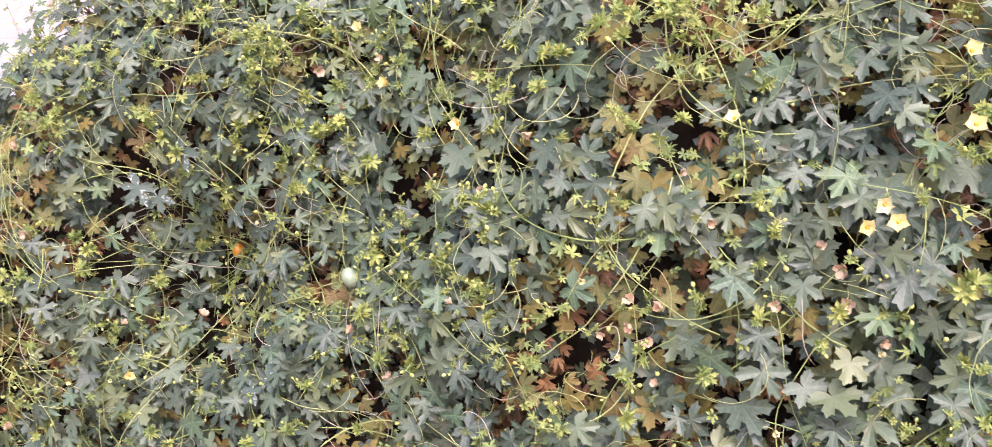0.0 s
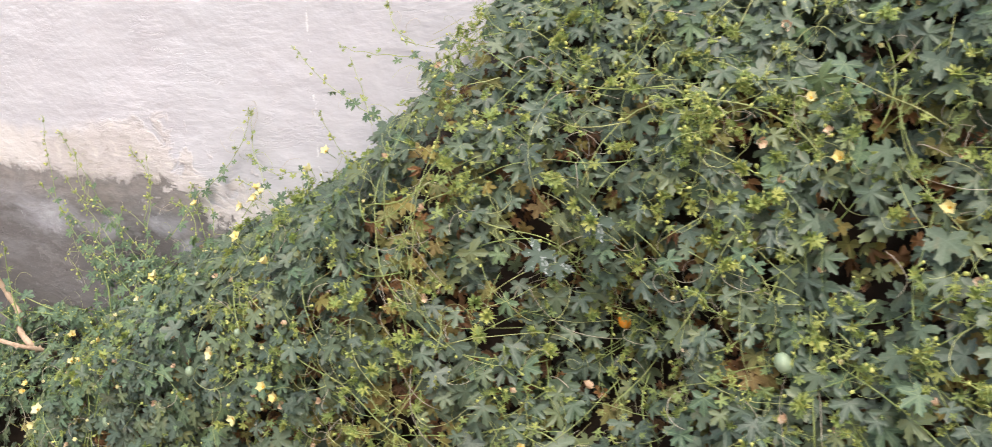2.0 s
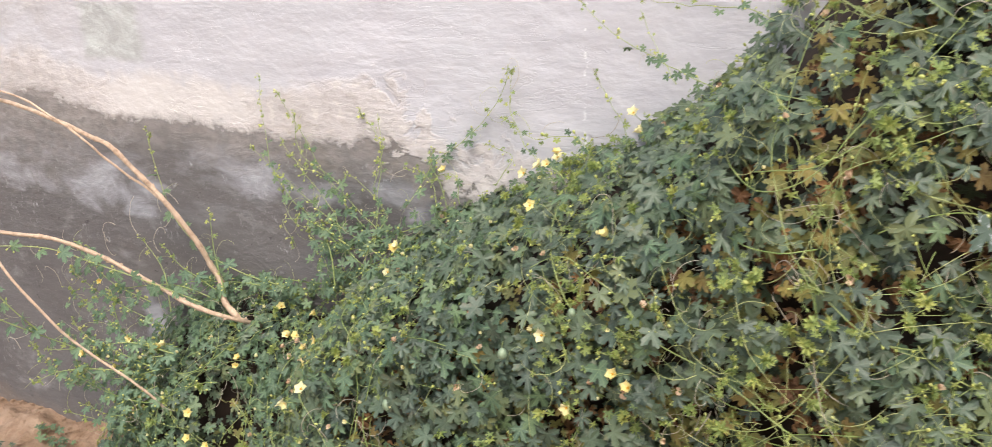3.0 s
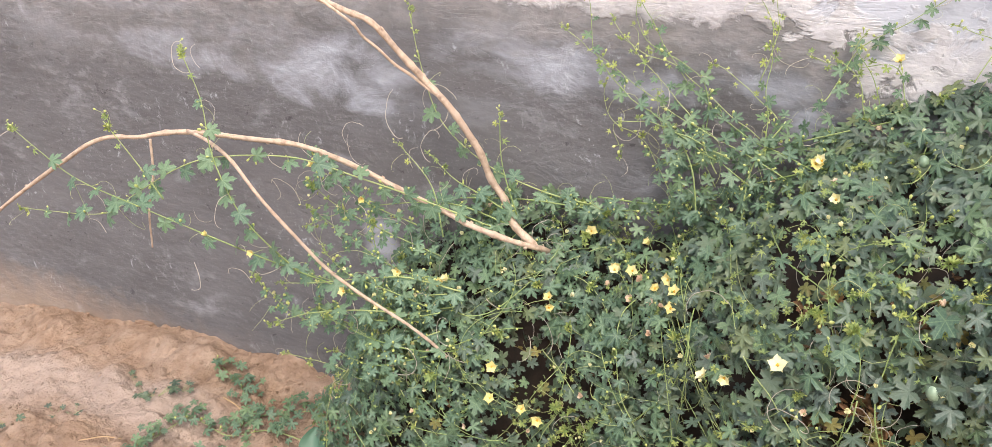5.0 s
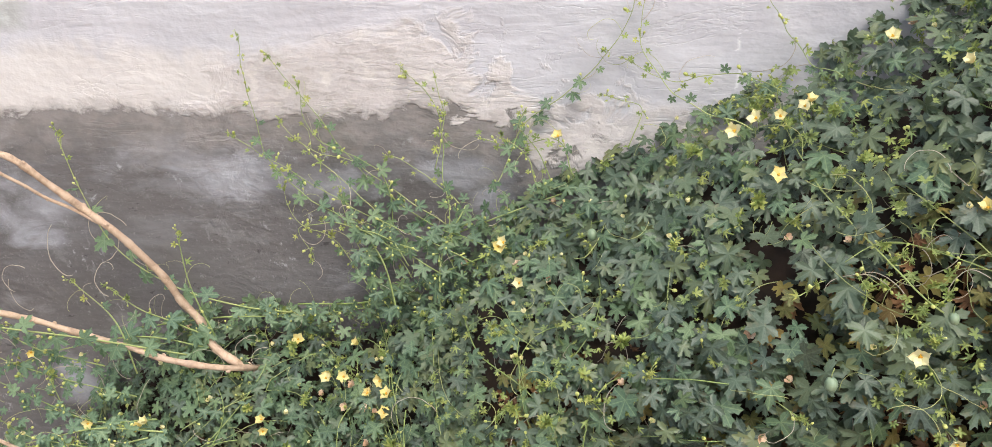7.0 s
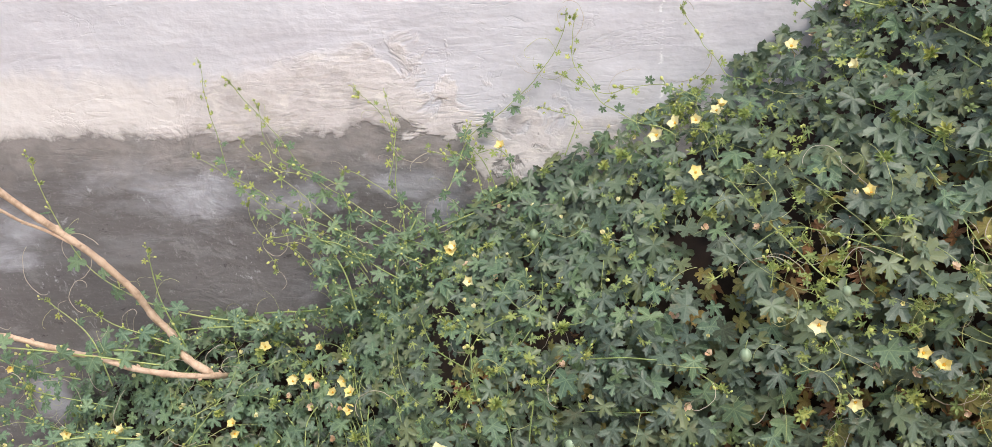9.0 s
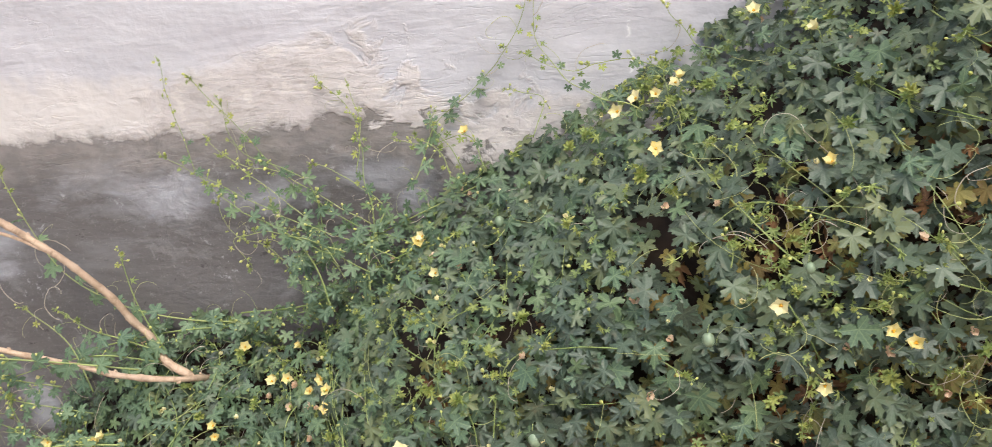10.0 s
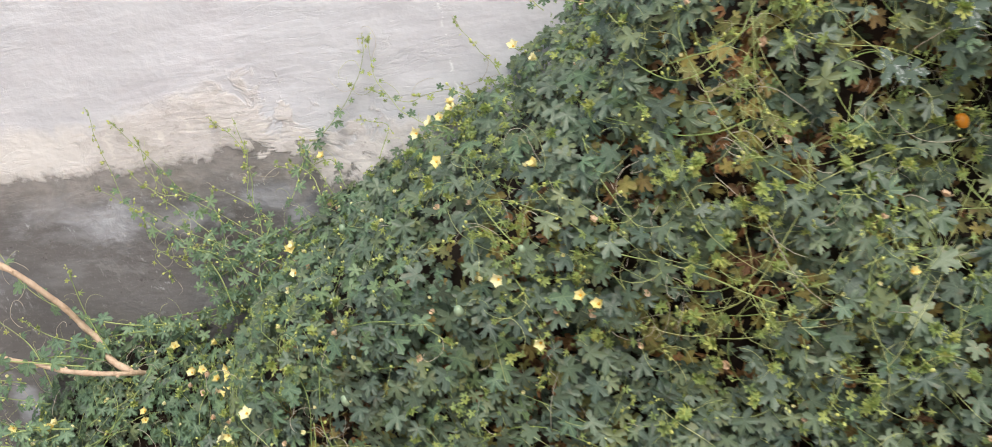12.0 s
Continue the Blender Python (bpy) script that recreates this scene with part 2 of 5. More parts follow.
def wall_material():
    m, nt, bs, out = fresh("weathered_plaster")
    vec = coords(nt)
    x, y, z = parts_of(nt, vec)
    streak = noise_of(nt, coords(nt, (2.6, 1, 11), turn=(0, radians(4), 0)), 2.0, 8.0, 0.66, 0.5)
    fine = noise_of(nt, coords(nt, (8, 1, 48), turn=(0, radians(-3), 0)), 3.0, 4.0, 0.55, 0.15)
    blotch = noise_of(nt, vec, 2.6, 5.0, 0.6, 0.4)
    speck = noise_of(nt, vec, 70.0, 4.0, 0.7)
    # the bare cement below
    dark = ramp(nt, streak, (0.2, (0.102, 0.094, 0.093)), (0.55, (0.126, 0.116, 0.116)), (0.9, (0.158, 0.147, 0.147)))
    dark = mix(nt, ramp(nt, blotch, (0.40, 0.0), (0.72, 0.5)), dark, (0.195, 0.182, 0.182))
    dark = mix(nt, ramp(nt, speck, (0.62, 0.0), (0.75, 0.35)), dark, (0.07, 0.06, 0.06))
    dark = mix(nt, ramp(nt, fine, (0.32, 0.22), (0.5, 0.0)), dark, (0.085, 0.078, 0.078))
    dark = mix(nt, ramp(nt, fine, (0.55, 0.0), (0.72, 0.12)), dark, (0.25, 0.235, 0.235))
    grit = noise_of(nt, vec, 190.0, 3.0, 0.6)
    dark = mix(nt, ramp(nt, grit, (0.6, 0.0), (0.72, 0.5)), dark, (0.27, 0.255, 0.25))
    pits = noise_of(nt, coords(nt, (1, 1, 1.6), shift=(3, 0, 1)), 26.0, 4.0, 0.7, 0.3)
    dark = mix(nt, ramp(nt, pits, (0.64, 0.0), (0.68, 0.75)), dark, (0.055, 0.05, 0.05))
    scuff = noise_of(nt, coords(nt, (1.3, 1, 1), shift=(1, 0, 5)), 34.0, 6.0, 0.75, 0.5)
    scuffed = calc(nt, "MULTIPLY", ramp(nt, scuff, (0.58, 0.0), (0.66, 0.8)), ramp(nt, noise_of(nt, coords(nt, shift=(2, 0, 9)), 4.0, 3.0, 0.6), (0.5, 0.0), (0.62, 1.0)))
    dark = mix(nt, scuffed, dark, (0.42, 0.42, 0.43))
    # the lime wash above
    pale = ramp(nt, streak, (0.25, (0.44, 0.421, 0.455)), (0.5, (0.515, 0.497, 0.53)), (0.8, (0.59, 0.573, 0.605)))
    pale = mix(nt, ramp(nt, blotch, (0.4, 0.0), (0.66, 0.5)), pale, (0.475, 0.475, 0.505))
    # the torn edge of the wash: nearly level, stepping down and breaking into islands where it peels
    ragged = noise_of(nt, coords(nt, (1.0, 1, 1.5)), 9.0, 7.0, 0.7, 0.7)
    wave = calc(nt, "MULTIPLY", calc(nt, "SUBTRACT", noise_of(nt, coords(nt, (1, 1, 0.3)), 3.2, 2.0, 0.5), 0.5), 0.07)
    jag = calc(nt, "SUBTRACT", noise_of(nt, coords(nt, (1, 1, 1.25), shift=(7, 0, 3)), 15.0, 5.0, 0.58, 0.6), 0.5)
    peeling = ramp(nt, calc(nt, "ABSOLUTE", calc(nt, "ADD", x, 1.87)), (0.10, 1.0), (0.22, 0.0))
    step = ramp(nt, calc(nt, "ADD", x, 2.0), (0.0, 0.0), (0.17, 1.0))
    high = ramp(nt, calc(nt, "MULTIPLY", calc(nt, "ADD", x, 2.92), -1.0), (0.0, 0.0), (0.25, 1.0))
    edge = calc(nt, "ADD", calc(nt, "ADD", 1.022, wave), calc(nt, "SUBTRACT", calc(nt, "MULTIPLY", high, 0.05), calc(nt, "MULTIPLY", step, 0.085)))
    over = calc(nt, "ADD", calc(nt, "SUBTRACT", z, edge), calc(nt, "MULTIPLY", jag, calc(nt, "ADD", 0.07, calc(nt, "MULTIPLY", peeling, 0.33))))
    # a cream coat along the edge, smooth where it is whole and rough and pinkish where it flakes
    band = calc(nt, "ADD", over, calc(nt, "MULTIPLY", calc(nt, "SUBTRACT", blotch, 0.5), 0.20))
    cream = ramp(nt, band, (0.0, 1.0), (0.10, 0.9), (0.135, 0.0))
    whole = ramp(nt, calc(nt, "ABSOLUTE", calc(nt, "ADD", calc(nt, "ADD", x, 2.68), calc(nt, "MULTIPLY", jag, 0.5))), (0.20, 1.0), (0.30, 0.0))
    pale = mix(nt, calc(nt, "MULTIPLY", cream, 0.85), pale, mix(nt, whole, (0.56, 0.51, 0.495), (0.63, 0.585, 0.56)))
    flake = noise_of(nt, coords(nt, (1, 1, 1.7), shift=(4, 0, 2)), 24.0, 5.0, 0.6, 0.15)
    flaking = calc(nt, "MULTIPLY", cream, calc(nt, "SUBTRACT", 1.0, calc(nt, "MULTIPLY", whole, 0.85)))
    pale = mix(nt, calc(nt, "MULTIPLY", ramp(nt, flake, (0.56, 0.0), (0.60, 0.55)), flaking), pale, (0.40, 0.36, 0.345))
    pale = mix(nt, calc(nt, "MULTIPLY", ramp(nt, flake, (0.38, 0.6), (0.43, 0.0)), flaking), pale, (0.68, 0.635, 0.60))
    # bluish smears of wash below the edge
    smear = None
    for sx, sz, rx, rz in ((-3.42, 0.83, 0.13, 0.045), (-3.06, 0.84, 0.15, 0.07), (-2.86, 0.82, 0.08, 0.06), (-2.44, 0.93, 0.13, 0.05), (-2.24, 0.90, 0.09, 0.035), (-1.99, 0.93, 0.075, 0.03),
                           (-1.95, 0.86, 0.035, 0.04), (-2.86, 0.46, 0.04, 0.07)):
        dx = calc(nt, "MULTIPLY", calc(nt, "SUBTRACT", x, sx), 1 / rx)
        dz = calc(nt, "MULTIPLY", calc(nt, "SUBTRACT", z, sz), 1 / rz)
        far2 = calc(nt, "ADD", calc(nt, "MULTIPLY", dx, dx), calc(nt, "MULTIPLY", dz, dz))
        smear = far2 if smear is None else calc(nt, "MINIMUM", smear, far2)
    torn = noise_of(nt, coords(nt, (1.4, 1, 2.4), turn=(0, radians(8), 0)), 5.0, 7.0, 0.6, 0.5)
    smear = calc(nt, "ADD", calc(nt, "MULTIPLY", smear, 0.22), calc(nt, "MULTIPLY", torn, 1.7))
    smear = calc(nt, "ADD", ramp(nt, calc(nt, "SUBTRACT", smear, 0.35), (0.36, 0.9), (0.58, 0.5), (0.85, 0.0)), 0.0)
    wash = noise_of(nt, coords(nt, (1.6, 1, 5.0), shift=(0.4, 0, 0.3)), 1.9, 6.0, 0.66, 0.3)
    belt = ramp(nt, calc(nt, "ABSOLUTE", calc(nt, "ADD", over, 0.12)), (0.0, 0.6), (0.2, 0.0))
    smear = calc(nt, "MAXIMUM", smear, calc(nt, "MULTIPLY", ramp(nt, wash, (0.48, 0.0), (0.64, 0.8)), belt))
    dark = mix(nt, smear, dark, (0.40, 0.40, 0.435))
    # a thin undercoat left between the wash and the bare cement
    worn = noise_of(nt, coords(nt, (1, 1, 1.7)), 12.0, 6.0, 0.62, 0.5)
    thin = calc(nt, "ADD", over, calc(nt, "MULTIPLY", calc(nt, "SUBTRACT", worn, 0.5), 0.16))
    coat = calc(nt, "ADD", ramp(nt, calc(nt, "ADD", thin, 0.10), (0.0, 0.0), (0.07, 0.75)), calc(nt, "MULTIPLY", high, ramp(nt, calc(nt, "ADD", thin, 0.32), (0.0, 0.0), (0.2, 0.65))))
    dark = mix(nt, coat, dark, mix(nt, ramp(nt, flake, (0.42, 0.0), (0.6, 1.0)), (0.29, 0.262, 0.25), (0.215, 0.197, 0.19)))
    # an old scabbed patch of cement
    scab = ramp(nt, calc(nt, "ABSOLUTE", calc(nt, "ADD", calc(nt, "ADD", x, 3.74), calc(nt, "MULTIPLY", jag, 0.3))), (0.10, 1.0), (0.2, 0.0))
    scab = calc(nt, "MULTIPLY", scab, ramp(nt, calc(nt, "ABSOLUTE", calc(nt, "SUBTRACT", z, 0.70)), (0.06, 1.0), (0.14, 0.0)))
    dark = mix(nt, calc(nt, "MULTIPLY", scab, ramp(nt, flake, (0.55, 0.0), (0.62, 0.45))), dark, (0.27, 0.26, 0.26))
    dark = mix(nt, calc(nt, "MULTIPLY", scab, ramp(nt, flake, (0.36, 0.5), (0.42, 0.0))), dark, (0.06, 0.055, 0.055))
    washed = ramp(nt, calc(nt, "ADD", over, calc(nt, "MULTIPLY", calc(nt, "SUBTRACT", flake, 0.5), 0.05)), (0.0, 0.0), (0.006, 0.55), (0.022, 1.0))
    base = mix(nt, washed, dark, pale)
    base = mix(nt, calc(nt, "MULTIPLY", calc(nt, "MULTIPLY", high, washed), ramp(nt, torn, (0.42, 0.6), (0.6, 0.1))), base, (0.40, 0.37, 0.36))
    # splashed soil along the foot
    foot = ramp(nt, calc(nt, "ADD", z, calc(nt, "MULTIPLY", ragged, 0.22)), (0.05, 0.5), (0.19, 0.0))
    far = ramp(nt, calc(nt, "MULTIPLY", calc(nt, "ADD", x, 3.2), -1.0), (0.0, 0.15), (0.7, 1.0))
    base = mix(nt, calc(nt, "MULTIPLY", foot, far), base, (0.44, 0.30, 0.20))
    # an older greenish patch
    px = calc(nt, "ABSOLUTE", calc(nt, "ADD", x, 2.87))
    pz = calc(nt, "ABSOLUTE", calc(nt, "SUBTRACT", z, 1.25))
    old = calc(nt, "ADD", calc(nt, "MAXIMUM", calc(nt, "MULTIPLY", px, 3.8), calc(nt, "MULTIPLY", pz, 5.5)), calc(nt, "MULTIPLY", ragged, 0.35))
    base = mix(nt, ramp(nt, old, (0.5, 0.65), (0.62, 0.0)), base, mix(nt, ramp(nt, ragged, (0.45, 0.0), (0.6, 1.0)), (0.36, 0.36, 0.34), (0.55, 0.59, 0.55)))
    # flaked lips and short hair cracks in the wash
    flow = noise_of(nt, coords(nt, (1.3, 1, 5.0), turn=(0, radians(6), 0)), 4.0, 5.0, 0.6, 0.8)
    lips = ramp(nt, calc(nt, "ABSOLUTE", calc(nt, "SUBTRACT", flow, 0.5)), (0.0, 1.0), (0.02, 0.0))
    patch = noise_of(nt, vec, 5.0, 3.0, 0.6)
    lips = calc(nt, "MULTIPLY", lips, ramp(nt, patch, (0.52, 0.0), (0.60, 1.0)))
    base = mix(nt, calc(nt, "MULTIPLY", lips, 0.05), base, (0.26, 0.235, 0.235))
    base = mix(nt, ramp(nt, noise_of(nt, coords(nt, (1, 1, 1.8)), 6.5, 7.0, 0.7, 0.4), (0.56, 0.0), (0.72, 0.22)), base, (0.66, 0.65, 0.67))
    # an upright row of pale scratches
    bend = calc(nt, "MULTIPLY", calc(nt, "SUBTRACT", noise_of(nt, coords(nt, (0, 0, 1)), 14.0, 4.0, 0.7), 0.5), 0.045)
    gap = calc(nt, "ABSOLUTE", calc(nt, "ADD", calc(nt, "ADD", x, 1.555), bend))
    crack = calc(nt, "MULTIPLY", ramp(nt, gap, (0.0015, 1.0), (0.004, 0.0)), ramp(nt, flake, (0.50, 0.0), (0.54, 1.0)))
    base = mix(nt, calc(nt, "MULTIPLY", crack, 0.7), base, (0.78, 0.77, 0.77))
    put_in(nt, bs.inputs["Base Color"], base)
    put_in(nt, bs.inputs["Roughness"], ramp(nt, over, (0.0, 0.72), (0.01, 0.88)))
    bs.inputs["Specular IOR Level"].default_value = 0.3
    worked = ramp(nt, noise_of(nt, vec, 3.4, 4.0, 0.6, 0.3), (0.42, 0.08), (0.66, 1.0))
    lump = noise_of(nt, coords(nt, (1, 1, 1.6)), 7.0, 5.0, 0.6)
    stroke = noise_of(nt, coords(nt, (8, 1, 32), turn=(0, radians(3), 0)), 2.2, 3.0, 0.5, 0.25)
    h = calc(nt, "MULTIPLY", calc(nt, "ADD", calc(nt, "MULTIPLY", streak, 0.22), calc(nt, "ADD", calc(nt, "MULTIPLY", stroke, 0.30), calc(nt, "MULTIPLY", fine, 0.05))), calc(nt, "MULTIPLY", worked, ramp(nt, over, (0.0, 0.25), (0.02, 1.0))))
    h = calc(nt, "ADD", h, calc(nt, "MULTIPLY", lump, 0.9))
    h = calc(nt, "ADD", h, calc(nt, "ADD", calc(nt, "MULTIPLY", washed, 0.16), calc(nt, "MULTIPLY", calc(nt, "MULTIPLY", flake, calc(nt, "MAXIMUM", flaking, scab)), 0.5)))
    h = calc(nt, "SUBTRACT", h, calc(nt, "ADD", calc(nt, "MULTIPLY", crack, 0.06), calc(nt, "MULTIPLY", lips, 0.05)))
    relief(nt, bs, h, 0.75, 0.012)
    return m


M_WALL = wall_material()


def splash_material():
    m, nt, bs, out = fresh("leaf_white_splash")
    n = noise_of(nt, coords(nt, (1, 1, 1), "UV"), 3.2, 5.0, 0.65, 0.5)
    put_in(nt, bs.inputs["Base Color"], mix(nt, ramp(nt, n, (0.56, 0.0), (0.64, 0.8)), (0.065, 0.095, 0.07), (0.52, 0.54, 0.56)))
    bs.inputs["Roughness"].default_value = 0.5
    return m


M_SPLASH = splash_material()
M_SCRAP = plain_material("pale_scrap", (0.15, 0.14, 0.19), (0.22, 0.21, 0.27), 0.5, 30.0)


# ---- mesh helpers ----
rng = random.Random(7)


def mesh_of(name, verts, faces, materials, smooth=True, uvs=None, slots=None):
    me = bpy.data.meshes.new(name)
    me.from_pydata([tuple(v) for v in verts], [], faces)
    for mt in (materials if isinstance(materials, (list, tuple)) else [materials]):
        me.materials.append(mt)
    if smooth:
        me.polygons.foreach_set("use_smooth", [True] * len(me.polygons))
    if slots is not None:
        me.polygons.foreach_set("material_index", slots)
    if uvs is not None:
        layer = me.uv_layers.new(name="UVMap")
        idx = np.empty(len(me.loops), dtype=np.int32)
        me.loops.foreach_get("vertex_index", idx)
        layer.data.foreach_set("uv", np.asarray(uvs, dtype=np.float32)[idx].ravel())
    me.update()
    return me


def part(name, me, parent, m=None, label="", kind=""):
    """One mesh object under a thing or a part."""
    ob = new(name, me)
    ob.parent = parent
    if m is not None:
        ob.matrix_basis = m
    return tagged(ob, label, kind=kind)


def thing(name, label, category, at=(0, 0, 0), me=None, group="", kind=""):
    ob = new(name, me)
    ob.matrix_basis = Matrix.Translation(at)
    if me is None:
        ob.empty_display_size = 0.05
    return tagged(ob, label, category, group, kind)


def curve_through(keys, per=8):
    """A smooth line through the keys (Catmull-Rom)."""
    k = [Vector(p) for p in keys]
    k = [2 * k[0] - k[1]] + k + [2 * k[-1] - k[-2]]
    line = []
    for i in range(1, len(k) - 2):
        a, b, c, d = k[i - 1:i + 3]
        for j in range(per):
            t = j / per
            line.append(0.5 * (2 * b + (c - a) * t + (2 * a - 5 * b + 4 * c - d) * t * t + (3 * b - a - 3 * c + d) * t ** 3))
    line.append(k[-2])
    return line


def tube(line, r0, r1, sides=5, knots=0.0, seed=0):
    """Verts and faces of a tapered tube along a line; knots: swellings along it."""
    verts, faces = [], []
    side = None
    n = len(line)
    for i, p in enumerate(line):
        d = (line[min(i + 1, n - 1)] - line[max(i - 1, 0)])
        d = d.normalized() if d.length > 1e-9 else Vector((0, 0, 1))
        if side is None:
            side = d.orthogonal().normalized()
        side = (side - d * side.dot(d))
        side = side.normalized() if side.length > 1e-6 else d.orthogonal().normalized()
        up = d.cross(side)
        r = r0 + (r1 - r0) * i / (n - 1)
        if knots:
            r *= 1 + knots * noise.noise(Vector((i * 0.37, seed * 3.1, 0)))
            if (i + seed) % 11 == 0:
                r *= 1 + 0.9 * knots
        for s in range(sides):
            a = 2 * math.pi * s / sides
            verts.append(p + (side * math.cos(a) + up * math.sin(a)) * r)
        if i:
            for s in range(sides):
                q = (s + 1) % sides
                faces.append(((i - 1) * sides + s, (i - 1) * sides + q, i * sides + q, i * sides + s))
    faces.append(tuple(range(sides))[::-1])
    faces.append(tuple((n - 1) * sides + s for s in range(sides)))
    return verts, faces


def ball(rx, ry, rz, rings=6, segs=8, shape=None):
    verts, faces = [Vector((0, 0, -rz))], []
    for i in range(1, rings):
        a = math.pi * i / rings
        for j in range(segs):
            b = 2 * math.pi * j / segs
            k = shape(a, b) if shape else 1.0
            verts.append(Vector((rx * math.sin(a) * math.cos(b) * k, ry * math.sin(a) * math.sin(b) * k, -rz * math.cos(a))))
    verts.append(Vector((0, 0, rz)))
    for j in range(segs):
        q = (j + 1) % segs
        faces.append((0, 1 + q, 1 + j))
        for i in range(rings - 2):
            faces.append((1 + i * segs + j, 1 + i * segs + q, 1 + (i + 1) * segs + q, 1 + (i + 1) * segs + j))
        faces.append((len(verts) - 1, 1 + (rings - 2) * segs + j, 1 + (rings - 2) * segs + q))
    return verts, faces


def merge(pieces):
    """Joins (verts, faces, slot) pieces of one part."""
    verts, faces, slots = [], [], []
    for v, f, s in pieces:
        k = len(verts)
        verts += [tuple(q) for q in v]
        faces += [tuple(i + k for i in g) for g in f]
        slots += [s] * len(f)
    return verts, faces, slots


# ---- the shape of the overgrown mound ----
WALL_Y = 1.535


def between(x, keys):
    if x <= keys[0][0]:
        return keys[0][1]
    for (a, b), (c, d) in zip(keys, keys[1:]):
        if x <= c:
            u = (x - a) / (c - a)
            return b + (d - b) * u * u * (3 - 2 * u)
    return keys[-1][1]


def mound_top(x):
    keys = ((-2.98, 0.02), (-2.87, 0.27), (-2.72, 0.52), (-2.48, 0.63), (-2.3, 0.63), (-2.1, 0.675), (-1.9, 0.87), (-1.7, 0.975), (-1.55, 1.045), (-1.38, 1.13), (-1.25, 1.24), (-1.1, 1.435), (-0.95, 1.60), (-0.4, 2.02), (0.2, 2.1), (0.6, 2.1), (1.1, 1.5), (1.35, 0.02))
    z = keys[-1][1]
    if x < keys[0][0]:
        return 0.0
    for (a, b), (c, d) in zip(keys, keys[1:]):
        if x <= c:
            z = b + (d - b) * (x - a) / (c - a)
            break
    return z + min(1.0, z * 3) * 0.025 * noise.noise(Vector((x * 9, 3.3, 0)))


def mound_depth(x, z):
    h = mound_top(x) - z
    if h <= 0:
        return 0.0
    s = between(x, ((-2.2, 0.12), (-2.0, 0.075), (-1.35, 0.07), (-1.0, 0.15), (-0.8, 0.28), (-0.4, 0.74)))
    m = between(x, ((-2.95, 0.30), (-2.55, 0.36), (-2.3, 0.29), (-2.1, 0.38), (-1.9, 0.50), (-1.4, 0.52), (-0.8, 0.55), (-0.5, 0.72), (-0.2, 0.85)))
    d = m * (1 - math.exp(-h / s))
    d -= 0.12 * math.exp(-((x + 0.74) / 0.14) ** 2 - ((z - 1.02) / 0.15) ** 2)
    return d + min(1.0, h / 0.15) * (0.045 * noise.noise(Vector((x * 3.1, z * 3.1, 1.7))) + 0.02 * noise.noise(Vector((x * 9, z * 9, 5.0))))


def on_mound(x, z, out=0.0):
    """The place on the mound's face at x and z, pushed out along its normal, and the normal."""
    e = 0.012
    p = Vector((x, WALL_Y - mound_depth(x, z), z))
    dx = Vector((2 * e, mound_depth(x - e, z) - mound_depth(x + e, z), 0))
    dz = Vector((0, mound_depth(x, z - e) - mound_depth(x, z + e), 2 * e))
    n = dx.cross(dz).normalized()
    if n.y > 0:
        n = -n
    p = p + n * out
    p.y = min(p.y, WALL_Y - 0.012)
    return p, n


def facing(p, normal, tip, size, spin=0.0):
    """A pose at p with z along the normal and y towards tip."""
    zv = normal.normalized()
    yv = tip - zv * tip.dot(zv)
    yv = yv.normalized() if yv.length > 1e-5 else zv.orthogonal().normalized()
    xv = yv.cross(zv)
    m = Matrix((xv, yv, zv)).transposed().to_4x4()
    return Matrix.Translation(p) @ m @ Matrix.Rotation(spin, 4, "Z") @ Matrix.Scale(size, 4)


# ---- leaves ----
# half outlines as (degrees from the tip, radius): toothed lobes parted by round bays; young leaves are cut into fingers
HALF_LEAF = ((0, 0.98), (6, 0.88), (9.5, 0.77), (13, 0.76), (19, 0.82), (19.6, 0.72), (20, 0.60), (22, 0.49), (25, 0.43), (29, 0.41), (33, 0.43), (36.5, 0.49), (38.4, 0.60), (38.8, 0.72), (39.5, 0.80), (46, 0.75), (52, 0.85), (58, 0.95),
             (62, 0.87), (67, 0.74), (76.5, 0.78), (77.2, 0.67), (78.5, 0.54), (83, 0.43), (89, 0.395), (95, 0.42), (100, 0.53), (101.5, 0.69), (109, 0.66), (119, 0.82), (128, 0.64), (138, 0.66), (140, 0.53), (154, 0.43), (171, 0.16))
HALF_COARSE = ((0, 0.98), (10, 0.76), (18.5, 0.82), (21, 0.58), (29, 0.415), (37.5, 0.58), (40.5, 0.80), (48, 0.75), (58, 0.95), (68, 0.72), (76, 0.78), (79.5, 0.54), (90, 0.395), (100.5, 0.57), (103, 0.69), (119, 0.81), (130, 0.62), (138, 0.65), (152, 0.45), (171, 0.16))
HALF_YOUNG = ((0, 1.0), (5, 0.72), (10, 0.66), (13, 0.42), (20, 0.26), (28, 0.22), (37, 0.28), (44, 0.58), (48, 0.64), (54, 0.92), (60, 0.62), (66, 0.38), (80, 0.22), (96, 0.28), (105, 0.56), (113, 0.70), (121, 0.42), (138, 0.24), (168, 0.12))


